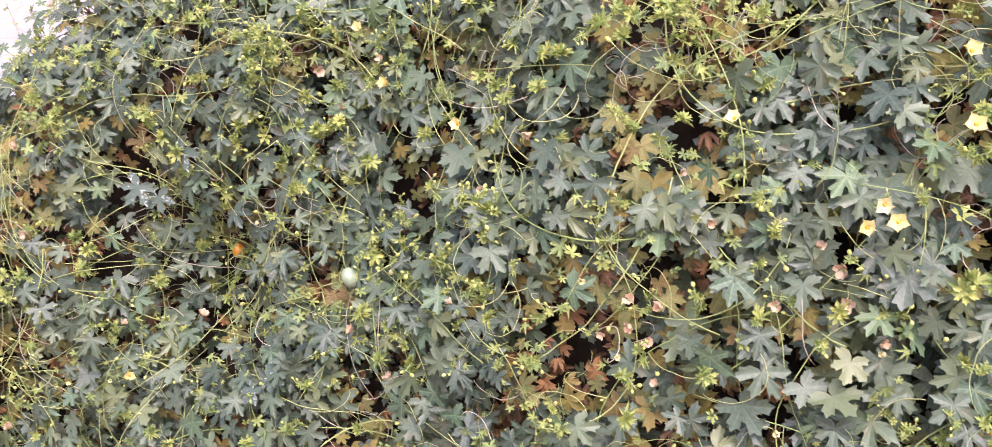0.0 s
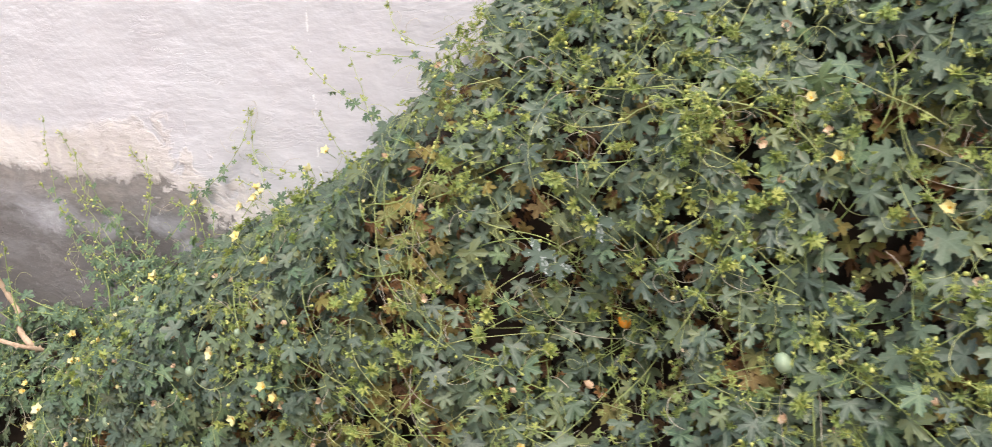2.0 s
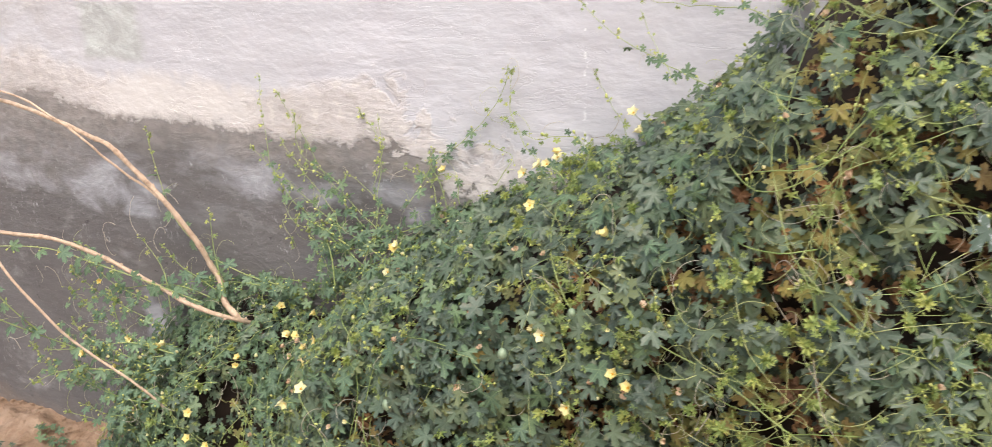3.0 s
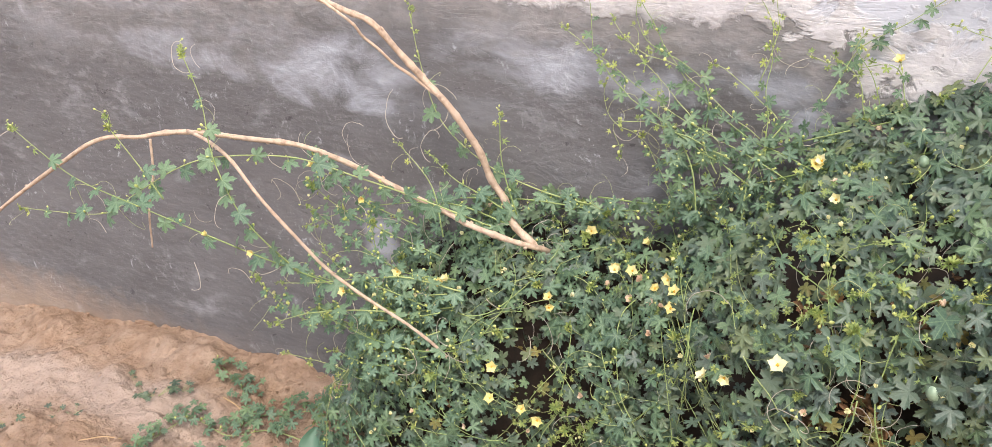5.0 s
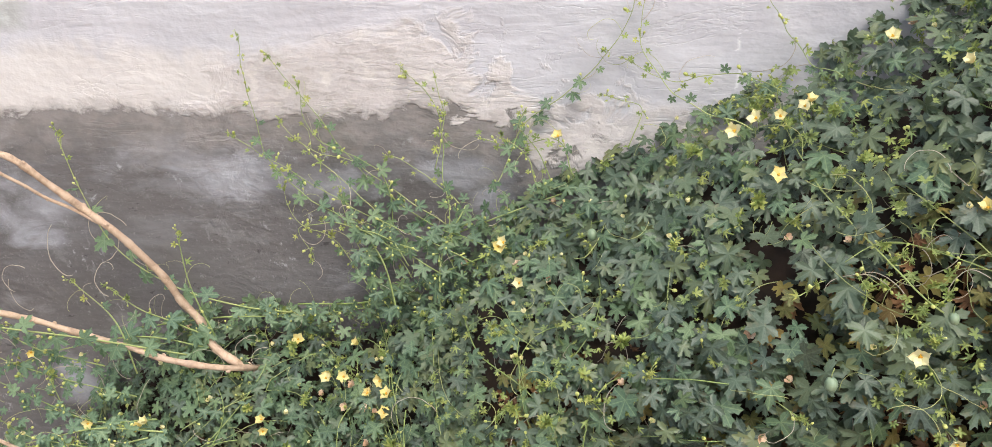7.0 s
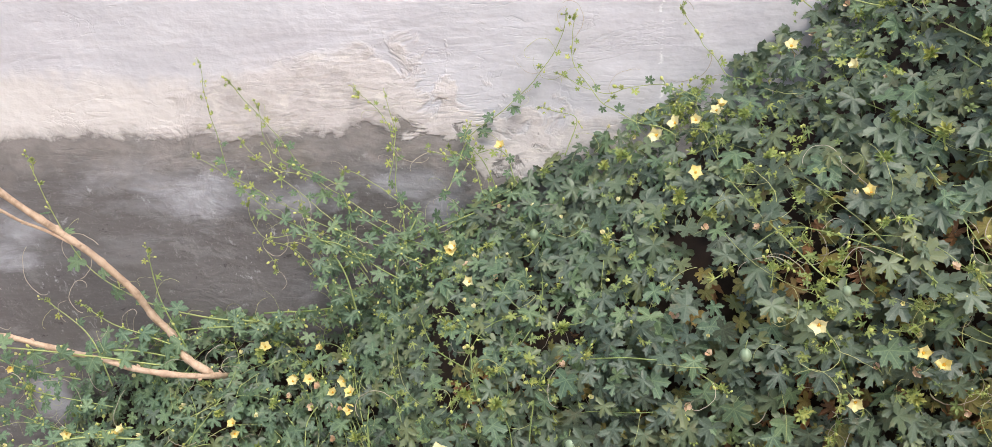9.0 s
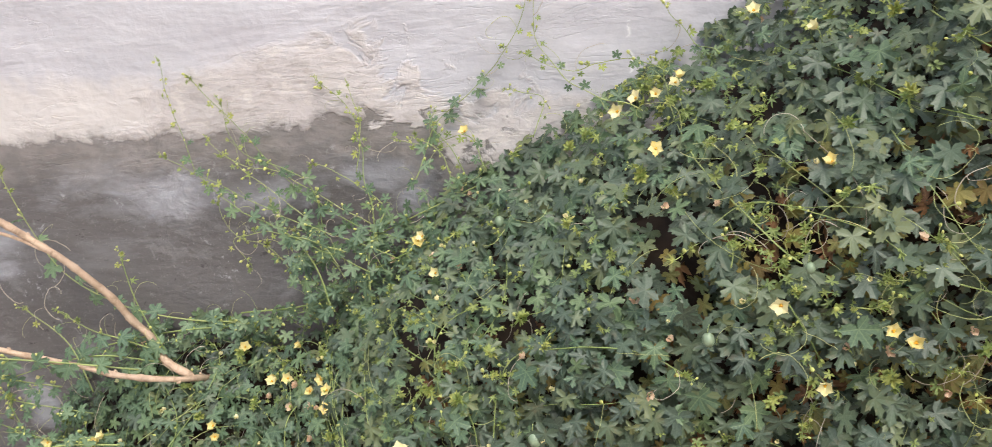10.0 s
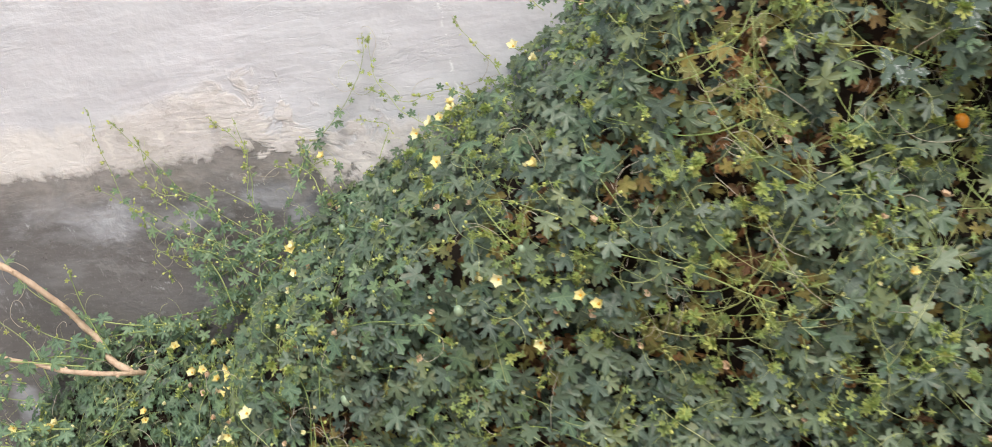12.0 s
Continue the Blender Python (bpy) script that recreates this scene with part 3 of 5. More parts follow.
def leaf_template(seed, droop, fold, deep=1.0, stalk=True, rings=(1.0,), shape=HALF_LEAF):
    """Verts, faces and flat coordinates of a palmate leaf one unit long, with its stalk."""
    r = random.Random(seed)
    outline = []
    for sgn in (1, -1):
        half = [(sgn * a + r.uniform(-0.8, 0.8), q) for a, q in (shape if sgn > 0 else shape[1:])]
        outline += half if sgn > 0 else half[::-1]
    lobes = [r.uniform(0.88, 1.1) for _ in range(5)]
    lean = r.uniform(-0.06, 0.06)
    pts = []
    for a, q in outline:
        k = lobes[min(4, max(0, int((a + 150) // 60)))]
        q = (1 - (1 - q) * deep) * k * r.uniform(0.95, 1.05) * (1 + lean * math.sin(radians(a)))
        pts.append((q * math.sin(radians(a)), q * math.cos(radians(a)), a, q))
    verts, uvs = [Vector((0, 0, 0))], [(0, 0)]
    twist = r.uniform(-0.25, 0.25)
    for f in rings:
        for px, py, a, q in pts:
            rad = q * f
            crest = min(abs(a - c) for c in (0, 56, -56, 115, -115)) / 28.0
            z = -droop * rad * rad + 0.45 * fold * rad * min(crest, 1.0) + twist * px * f * py * f
            verts.append(Vector((px * f, py * f, z)))
            uvs.append((px * f, py * f))
    n = len(pts)
    faces = []
    for i in range(n):
        j = (i + 1) % n
        if i != n // 2 and not (abs(outline[i][0]) > 160 and abs(outline[j][0]) > 160):
            faces.append((0, 1 + j, 1 + i))
            if len(rings) > 1:
                faces.append((1 + i, 1 + j, 1 + n + j, 1 + n + i))
    if stalk:
        sv, sf = tube([Vector((0, 0, 0)), Vector((0, -0.15, -0.25)), Vector((r.uniform(-.15, .15), -0.2, -0.8))], 0.022, 0.022, 3)
        k = len(verts)
        verts += sv
        uvs += [(0, 0)] * len(sv)
        faces += [tuple(q + k for q in g) for g in sf[:-2]]
    return verts, faces, uvs


TEMPLATES = [leaf_template(20 + i, d, f, 1.06) for i, (d, f) in enumerate(((0.15, 0.10), (0.3, 0.16), (0.02, 0.2), (0.42, 0.1), (0.22, 0.28), (-0.08, 0.14)))]
FRESH_MESHES = [mesh_of("leaf", v, f, M_FRESH, True, u) for v, f, u in TEMPLATES]
TRAIL_MESHES = [mesh_of("leaf", v, f, M_TRAIL, True, u) for v, f, u in (leaf_template(50 + i, 0.1 + 0.06 * i, 0.12, 0.86) for i in range(6))]
LEAF_MESHES = [mesh_of("leaf", v, f, M_LEAF, True, u) for v, f, u in TEMPLATES]
OUTER_TEMPLATES = [leaf_template(80 + i, d, f, (1.04, 0.95, 1.08, 1.0, 1.05, 0.9, 1.06)[i], True, (1.0,)) for i, (d, f) in enumerate(((0.12, 0.12), (0.3, 0.2), (0.0, 0.25), (0.4, 0.14), (0.2, 0.3), (-0.1, 0.16), (0.5, 0.22)))]
SHADE_TEMPLATES = [leaf_template(30 + i, d, f, 0.95, False, (1.0,), HALF_COARSE) for i, (d, f) in enumerate(((0.15, 0.10), (0.3, 0.16), (0.02, 0.2), (0.35, 0.1)))]
YOUNG_TEMPLATES = [leaf_template(40 + i, d, f, g, False, (1.0,), h) for i, (d, f, g, h) in enumerate(((-0.4, 0.7, 1.15, HALF_COARSE), (-0.1, 0.6, 1.22, HALF_COARSE), (0.5, 0.7, 0.9, HALF_YOUNG)))]
DRY_TEMPLATES = [leaf_template(60 + i, d, f, 0.9, False, (1.0,), HALF_COARSE) for i, (d, f) in enumerate(((1.4, 0.9), (-1.2, 1.0), (1.0, 1.2)))]


def scatter_mesh(name, templates, poses, material):
    """One mesh of many leaves, each at its pose."""
    allv, alluv, sizes, loops = [], [], [], []
    k = 0
    arrays = [(np.array([tuple(q) for q in v]), f, np.array(u)) for v, f, u in templates]
    for i, m in enumerate(poses):
        v, f, u = arrays[i % len(arrays)]
        a = np.array(m)
        allv.append(v @ a[:3, :3].T + a[:3, 3])
        alluv.append(u)
        for g in f:
            sizes.append(len(g))
            loops.extend([q + k for q in g])
        k += len(v)
    V, UV = np.concatenate(allv), np.concatenate(alluv)
    me = bpy.data.meshes.new(name)
    me.vertices.add(len(V))
    me.vertices.foreach_set("co", V.astype(np.float32).ravel())
    L = np.array(loops, dtype=np.int32)
    S = np.array(sizes, dtype=np.int32)
    me.loops.add(len(L))
    me.loops.foreach_set("vertex_index", L)
    me.polygons.add(len(S))
    me.polygons.foreach_set("loop_start", np.concatenate(([0], np.cumsum(S)[:-1])).astype(np.int32))
    me.polygons.foreach_set("use_smooth", np.ones(len(S), dtype=bool))
    layer = me.uv_layers.new(name="UVMap")
    layer.data.foreach_set("uv", UV[L].astype(np.float32).ravel())
    me.materials.append(material)
    me.update(calc_edges=True)
    me.validate()
    return me


# ---- wall and ground ----
def wall_mesh():
    xs = list(np.arange(-9.0, -4.6, 0.4)) + list(np.arange(-4.6, 0.8, 0.04)) + list(np.arange(0.8, 6.1, 0.4))
    zs = list(np.arange(-0.3, 1.7, 0.04)) + [1.9, 2.2, 2.6]
    verts, faces = [], []
    for z in zs:
        for x in xs:
            verts.append((x, WALL_Y + 0.010 * noise.noise(Vector((x * 1.3, z * 2.6, 0))) + 0.004 * noise.noise(Vector((x * 6, z * 11, 4))), z))
    nx, nz = len(xs), len(zs)
    for j in range(nz - 1):
        for i in range(nx - 1):
            faces.append((j * nx + i, j * nx + i + 1, (j + 1) * nx + i + 1, (j + 1) * nx + i))
    k = len(verts)
    x0, x1, z0, z1 = xs[0], xs[-1], zs[0], zs[-1]
    verts += [(x0, WALL_Y + 0.23, z0), (x1, WALL_Y + 0.23, z0), (x1, WALL_Y + 0.23, z1), (x0, WALL_Y + 0.23, z1)]
    faces.append((k + 1, k, k + 3, k + 2))
    faces.append(tuple((nz - 1) * nx + i for i in range(nx)) + (k + 2, k + 3))
    faces.append((k, 0) + tuple(j * nx for j in range(1, nz)) + (k + 3,))
    faces.append(tuple(j * nx + nx - 1 for j in range(nz))[::-1] + (k + 1, k + 2))
    return mesh_of("wall", verts, faces, M_WALL)


thing("wall_back", "old plastered wall, bare grey cement below and peeling pale lime wash above", "wall", me=wall_mesh(), kind="structure")


def ground_height(x, y):
    near = max(0.0, 1 - abs(x + 3.2) / 4) * max(0.0, 1 - abs(y - 1.1) / 3)
    h = 0.045 * noise.noise(Vector((x * 1.5, y * 1.9, 2.0))) + 0.03 * noise.noise(Vector((x * 4, y * 5, 7.0)))
    clod = max(0.0, noise.noise(Vector((x * 8, y * 10, 1.0)))) * 0.06 + abs(noise.noise(Vector((x * 19, y * 23, 3.0)))) * 0.028 + abs(noise.noise(Vector((x * 48, y * 55, 5.0)))) * 0.012
    bank = 0.025 * math.exp(-((WALL_Y - y) / 0.16) ** 2) + 0.04 * math.exp(-((y - 1.0) / 0.14) ** 2)
    return (h + clod + bank) * near - 0.02 - 0.10 * min(1.0, max(0.0, (-3.5 - x) / 0.75))


def ground_mesh():
    xs = [-90, -40, -18, -9, -6, -5] + list(np.arange(-4.5, -2.75, 0.008)) + list(np.arange(-2.75, -2.2, 0.03)) + list(np.arange(-2.2, 1.2, 0.1)) + [3, 8, 20, 90]
    ys = [-90, -40, -15, -6, -3, -1.5] + list(np.arange(-0.6, 0.6, 0.06)) + list(np.arange(0.6, 1.58, 0.008)) + [1.7, 4, 12, 40, 90]
    verts = [(x, y, ground_height(x, y)) for y in ys for x in xs]
    nx = len(xs)
    faces = [(j * nx + i, j * nx + i + 1, (j + 1) * nx + i + 1, (j + 1) * nx + i) for j in range(len(ys) - 1) for i in range(nx - 1)]
    return mesh_of("ground", verts, faces, M_SOIL)


thing("ground", "bare reddish sandy soil with clods banked against the wall", "soil", me=ground_mesh(), kind="structure")

# ---- the vine over the mound ----
vine = thing("climbing_vine", "dense vine with lobed grey-green leaves and pale yellow flowers", "vine", (-1.2, 1.3, 0.0))
VI = Matrix.Translation((1.2, -1.3, 0.0))
DOWN = Vector((0, -0.25, -1))


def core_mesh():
    """The dead growth inside, one sheet coloured near-black for the shade in the gaps."""
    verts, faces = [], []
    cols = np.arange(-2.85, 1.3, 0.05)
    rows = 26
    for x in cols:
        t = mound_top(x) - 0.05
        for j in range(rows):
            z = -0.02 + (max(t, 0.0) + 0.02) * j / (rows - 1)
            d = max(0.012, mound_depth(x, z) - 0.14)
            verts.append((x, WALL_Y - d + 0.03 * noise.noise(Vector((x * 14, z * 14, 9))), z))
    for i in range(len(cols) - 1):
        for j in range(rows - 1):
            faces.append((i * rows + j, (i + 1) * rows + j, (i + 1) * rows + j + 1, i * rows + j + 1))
    return mesh_of("dead_growth", verts, faces, M_SHADED_TANGLE)


part("dead_growth", core_mesh(), vine, VI, "dead growth under the leaves, near-black with the shade of the gaps in its colour", "stuff")


def random_spot():
    """A random place on the mound's face, even over its area."""
    while True:
        x = rng.uniform(-2.95, 1.25)
        t = mound_top(x) + 0.02
        z = rng.uniform(0.0, 2.05)
        if z > t:
            continue
        slope = abs(mound_depth(x, z) - mound_depth(x, z + 0.02)) / 0.02
        if rng.random() < math.sqrt(1 + slope * slope) / 5.0:
            return x, z


HOLES = ((-2.46, 0.63, 0.02), (-2.42, 0.59, 0.018), (0.16, 1.42, 0.032), (0.24, 1.33, 0.035), (0.2, 1.25, 0.025), (-0.33, 1.36, 0.025), (-0.28, 0.98, 0.03), (-0.62, 1.03, 0.03), (-0.12, 1.37, 0.03), (-0.01, 1.42, 0.032), (0.08, 1.36, 0.032), (-0.53, 1.37, 0.03), (-0.42, 1.38, 0.03), (-0.83, 1.12, 0.035), (-0.75, 0.97, 0.045), (-0.49, 0.93, 0.04), (-0.17, 1.18, 0.03),
         (-1.02, 1.18, 0.025), (-0.86, 1.22, 0.03), (-0.92, 1.05, 0.03), (-0.8, 1.31, 0.035), (-0.67, 1.14, 0.03), (-1.38, 1.0, 0.05), (-1.2, 1.05, 0.035), (-1.15, 0.85, 0.04), (-1.73, 0.84, 0.035), (-1.86, 0.77, 0.03), (-1.36, 0.79, 0.035), (-1.78, 0.66, 0.03), (-2.36, 0.47, 0.035),
         (-0.74, 1.11, 0.03), (-1.06, 1.09, 0.03), (-0.70, 1.07, 0.045), (-0.62, 1.18, 0.045), (-0.66, 0.99, 0.04), (-0.56, 1.09, 0.035), (-0.60, 1.34, 0.03), (0.14, 1.47, 0.045), (0.05, 1.49, 0.03))


def gappy(x, z):
    """How open the leaf cover is at a place, 0 to 1."""
    n = noise.noise(Vector((x * 4.2, z * 4.2, 11.0))) + 0.5 * noise.noise(Vector((x * 10, z * 10, 3.0)))
    hole = max(math.exp(-((x - hx) ** 2 + (z - hz) ** 2) / (hr * hr * 1.9)) for hx, hz, hr in HOLES)
    return min(1.0, max(0.0, (n - between(x, ((-1.4, 0.12), (-1.0, 0.0), (-0.4, 0.0), (-0.1, -0.08)))) * 2.4) + 0.95 * hole)


def leaf_size(x, z):
    return between(x, ((-2.9, 0.0165), (-2.0, 0.019), (-1.4, 0.0225), (-0.5, 0.0235), (0.1, 0.0275), (0.4, 0.030)))


def leaf_pose(x, z, out, wild=0.42, size=1.0):
    p, n = on_mound(x, z, out)
    n = (n * 0.6 + Vector((0, -0.55, 0.5)) + Vector((rng.gauss(0, wild), rng.gauss(0, wild * 0.6), rng.gauss(0, wild)))).normalized()
    if n.y > 0.2:
        n.y = -n.y
    tip = DOWN + Vector((rng.gauss(0, 0.75), 0, rng.gauss(0, 0.45)))
    return VI @ facing(p, n, tip, leaf_size(x, z) * size * rng.uniform(0.65, 1.3))


single, outer, fresh_outer, middle, deep_old, dead = [], [], [], [], [], []
for _ in range(7000):
    x, z = random_spot()
    if x < -1.55 and rng.random() > 0.8 * gappy(x, z):
        (fresh_outer if rng.random() < between(x, ((-2.4, 0.7), (-1.9, 0.35))) else outer).append(leaf_pose(x, z, rng.uniform(-0.025, 0.022), 0.42, 0.95))
while len(outer) + len(fresh_outer) < 13500:
    x, z = random_spot()
    if rng.random() < gappy(x, z):
        continue
    m = leaf_pose(x, z, rng.uniform(-0.012, 0.03))
    if len(single) < 300 and -1.75 < x < -0.9 and 0.72 < z:
        single.append(m)
    elif rng.random() < between(x, ((-2.4, 0.75), (-1.9, 0.4), (-1.2, 0.12))):
        fresh_outer.append(m)
    else:
        outer.append(m)
while len(middle) < 8000:
    x, z = random_spot()
    if rng.random() < 0.75 * gappy(x, z):
        continue
    middle.append(leaf_pose(x, z, rng.uniform(-0.075, -0.022), 0.5, 1.0))
while len(middle) < 10500:
    x, z = random_spot()
    middle.append(leaf_pose(x, z, rng.uniform(-0.13, -0.075), 0.6, 0.95))
while len(deep_old) < 2600:
    x, z = random_spot()
    if z < mound_top(x) - 0.09 and rng.random() < (0.3 + 0.4 * gappy(x, z)) * between(x, ((-2.2, 0.15), (-1.4, 1.0))):
        deep_old.append(leaf_pose(x, z, rng.uniform(-0.05, -0.008), 0.6, 0.85))
for _ in range(5500):
    x, z = random_spot()
    if x > -1.3 and z > 0.6 and rng.random() < 0.11 + 0.4 * gappy(x, z):
        deep_old.append(leaf_pose(x, z, rng.uniform(-0.05, -0.012), 0.65, 0.55))
while len(dead) < 3600:
    x, z = random_spot()
    if z < mound_top(x) - 0.09 and rng.random() < between(x, ((-2.2, 0.06), (-1.4, 1.0))):
        dead.append(leaf_pose(x, z, rng.uniform(-0.10, -0.035), 0.9, 0.75))
for _ in range(3600):
    x, z = random_spot()
    if x > -1.7 and z < mound_top(x) - 0.09 and rng.random() < 0.10 + 0.45 * gappy(x, z):
        dead.append(leaf_pose(x, z, rng.uniform(-0.05, -0.015), 0.9, 0.5))
young = []
while len(young) < 7500:
    x, z = random_spot()
    if noise.noise(Vector((x * 7, z * 7, 21.0))) + rng.gauss(0, 0.12) > 0.08:
        young.append(leaf_pose(x, z, rng.uniform(0.0, 0.034), 0.8, rng.uniform(0.22, 0.5)))
for hx, hz, hr in HOLES:
    if hx < -2.1:
        continue
    for _ in range(7):
        dead.append(leaf_pose(hx + rng.gauss(0, hr * 0.8), hz + rng.gauss(0, hr * 0.7), rng.uniform(-0.06, -0.025), 0.9, 0.55))
    for _ in range(1):
        deep_old.append(leaf_pose(hx + rng.gauss(0, hr), hz + rng.gauss(0, hr), rng.uniform(-0.03, 0.0), 0.7, 0.65))
part("leaves", scatter_mesh("leaves", OUTER_TEMPLATES, outer, M_LEAF), vine, None, "overlapping grey-green lobed leaves", "stuff")
part("leaves", scatter_mesh("leaves", OUTER_TEMPLATES, fresh_outer, M_FRESH), vine, None, "fresher green lobed leaves", "stuff")
part("leaves", scatter_mesh("leaves", SHADE_TEMPLATES, middle, M_LEAF), vine, None, "shaded lobed leaves behind the outer ones", "stuff")
part("leaves", scatter_mesh("leaves", SHADE_TEMPLATES, deep_old, M_OLD), vine, None, "yellowing old leaves", "stuff")
part("leaves", scatter_mesh("leaves", YOUNG_TEMPLATES, young, M_SMALL), vine, None, "small pale green young leaves", "stuff")
part("leaves", scatter_mesh("leaves", DRY_TEMPLATES, dead, M_DRY), vine, None, "curled brown dead leaves", "stuff")
for i, m in enumerate(single):
    part("leaf", LEAF_MESHES[i % len(LEAF_MESHES)], vine, m)

# ---- small pieces of the vine ----
def tendril_mesh(seed, material, r0=0.00072):
    """A thin curling tendril about ten centimetres long, from the origin along y."""
    r = random.Random(seed)
    line, p, a, b = [], Vector((0, 0, 0)), r.uniform(-0.4, 0.4), r.uniform(-0.3, 0.3)
    n = r.randint(26, 40)
    turn = r.choice((-1, 1)) * r.uniform(0.02, 0.09)
    coil = n - r.randint(4, 16)
    for i in range(n):
        line.append(p.copy())
        if i > coil:
            turn *= 1.16
        a += max(-0.6, min(0.6, turn + 0.10 * r.gauss(0, 1)))
        b += 0.02 * r.gauss(0, 1)
        p = p + Vector((math.sin(a) * math.cos(b), math.cos(a) * math.cos(b), math.sin(b))) * 0.0036
    v, f = tube(line[:coil:2] + line[coil:], r0, r0 * 0.65, 3)
    return mesh_of("tendril", v, f, material)


TENDRILS = [tendril_mesh(100 + i, M_TENDRIL) for i in range(10)]
TENDRILS_DRY = [tendril_mesh(130 + i, M_TENDRIL_DRY, 0.00095) for i in range(5)]


def bud_pieces(at, d, r):
    m = facing(at, d, Vector((r.uniform(-1, 1), r.uniform(-1, 1), r.uniform(-1, 1))), 1)
    k = r.uniform(0.65, 1.05)
    v, f = ball(0.0030 * k, 0.0030 * k, 0.0042 * k, 4, 6)
    return [([m @ (q + Vector((0, 0, 0.0125))) for q in v], f, 0),
            (lambda t: ([m @ q for q in t[0]], t[1], 1))(tube([Vector((0, 0, 0)), Vector((0.001, 0, 0.005)), Vector((0, 0, 0.010))], 0.0007, 0.0009, 3))]


def bud_mesh(seed):
    r = random.Random(seed)
    ps = bud_pieces(Vector((0, 0, 0)), Vector((r.uniform(-.3, .3), r.uniform(-.3, .3), 1)), r)
    if seed % 3 == 0:
        ps += bud_pieces(Vector((0.002, 0.002, 0)), Vector((0.8, 0.3, 0.7)), r)
    v, f, s = merge(ps)
    return mesh_of("bud", v, f, (M_BUD, M_STEM), True, None, s)


BUDS = [bud_mesh(200 + i) for i in range(6)]


def shoot_tip_mesh(seed):
    """A tip of new growth, its small leaves still folded, with buds."""
    r = random.Random(seed)
    verts, faces, slots, uvs = [], [], [], []

    def add(v, f, s, u=None):
        k = len(verts)
        verts.extend(tuple(q) for q in v)
        faces.extend(tuple(i + k for i in g) for g in f)
        slots.extend([s] * len(f))
        uvs.extend(u if u else [(0, 0)] * len(v))
    length = r.uniform(0.03, 0.06)
    line = [Vector((0.004 * math.sin(i * 0.7 + seed), i / 7 * length, 0.006 * (i / 7) ** 2)) for i in range(8)]
    v, f = tube(line, 0.0012, 0.0006, 4)
    add(v, f, 2)
    for i in range(r.randint(6, 9)):
        t = r.uniform(0.15, 1.0)
        p = line[int(t * 7)]
        a = r.uniform(0, 6.28)
        out = Vector((math.cos(a), 0.55, math.sin(a) * 0.8))
        nrm = Vector((-math.cos(a) * 0.4, 0.5, 0.7)) + Vector((r.gauss(0, .3), r.gauss(0, .3), r.gauss(0, .3)))
        m = facing(p + out * 0.003, nrm, out, r.uniform(0.006, 0.0135) * (1.15 - 0.45 * t))
        tv, tf, tu = YOUNG_TEMPLATES[r.randrange(len(YOUNG_TEMPLATES))]
        add([m @ q for q in tv], tf, 0, tu)
    for i in range(r.randint(2, 4)):
        p = line[r.randint(2, 7)]
        a = r.uniform(0, 6.28)
        for v, f, s in bud_pieces(p, Vector((math.cos(a), 0.6, math.sin(a))), r):
            add(v, f, 1 if s == 0 else 2)
    return mesh_of("shoot_tip", verts, faces, (M_YOUNG, M_BUD, M_STEM), True, uvs, slots)


SHOOT_TIPS = [shoot_tip_mesh(300 + i) for i in range(8)]


def petal_mesh(seed, material):
    """One rounded petal, its foot at the origin, along y, one unit long."""
    r = random.Random(seed)
    rows, cols = 6, 5
    verts, faces = [], []
    wave = r.uniform(0, 6)
    for j in range(rows):
        t = j / (rows - 1)
        w = 0.11 * (1 - t) + 0.34 * math.sin(math.pi * min(1.0, t * 0.96) ** 0.95)
        for i in range(cols):
            s = i / (cols - 1) * 2 - 1
            y = t * (1.0 - 0.12 * s * s * t) + 0.03 * math.sin(wave + s * 5) * t
            verts.append((w * s, y, 0.30 * math.sin(t * 1.7) - 0.10 * t * t + 0.10 * s * s * t + 0.05 * math.sin(wave + s * 4 + t * 3) * t))
    for j in range(rows - 1):
        for i in range(cols - 1):
            faces.append((j * cols + i, j * cols + i + 1, (j + 1) * cols + i + 1, (j + 1) * cols + i))
    return mesh_of("petal", verts, faces, material)


PETALS = [petal_mesh(400 + i, M_PETAL) for i in range(3)]
PETALS_PALE = [petal_mesh(410 + i, M_PETAL_PALE) for i in range(3)]


def calyx_mesh():
    ps = [(lambda t: (t[0], t[1], 0))(ball(0.16, 0.16, 0.2, 5, 7))]
    for i in range(5):
        a = 2 * math.pi * (i + 0.5) / 5
        q = Matrix.Rotation(a, 4, "Z")
        ps.append(([q @ Vector(c) for c in ((-0.09, 0.12, 0.05), (0.09, 0.12, 0.05), (0.0, 0.42, 0.02), (0.0, 0.2, -0.05))], [(0, 1, 2), (0, 2, 3), (1, 3, 2)], 0))
    t = tube([Vector((0, 0, -0.1)), Vector((0.05, -0.25, -0.7)), Vector((0.1, -0.8, -1.5))], 0.05, 0.05, 4)
    ps.append((t[0], t[1], 0))
    v, f, s = merge(ps)
    return mesh_of("flower", v, f, M_STEM)


def centre_mesh():
    ps = []
    for a, d, h in ((0, 0, 0.34), (0.5, 0.1, 0.3), (2.6, 0.1, 0.31), (4.7, 0.1, 0.3)):
        v, f = ball(0.09, 0.09, 0.1, 5, 7)
        ps.append(([q + Vector((d * math.cos(a), d * math.sin(a), h - 0.08)) for q in v], f, 0))
    v, f, s = merge(ps)
    return mesh_of("centre", v, f, M_CENTRE)


CALYX, CENTRE = calyx_mesh(), centre_mesh()


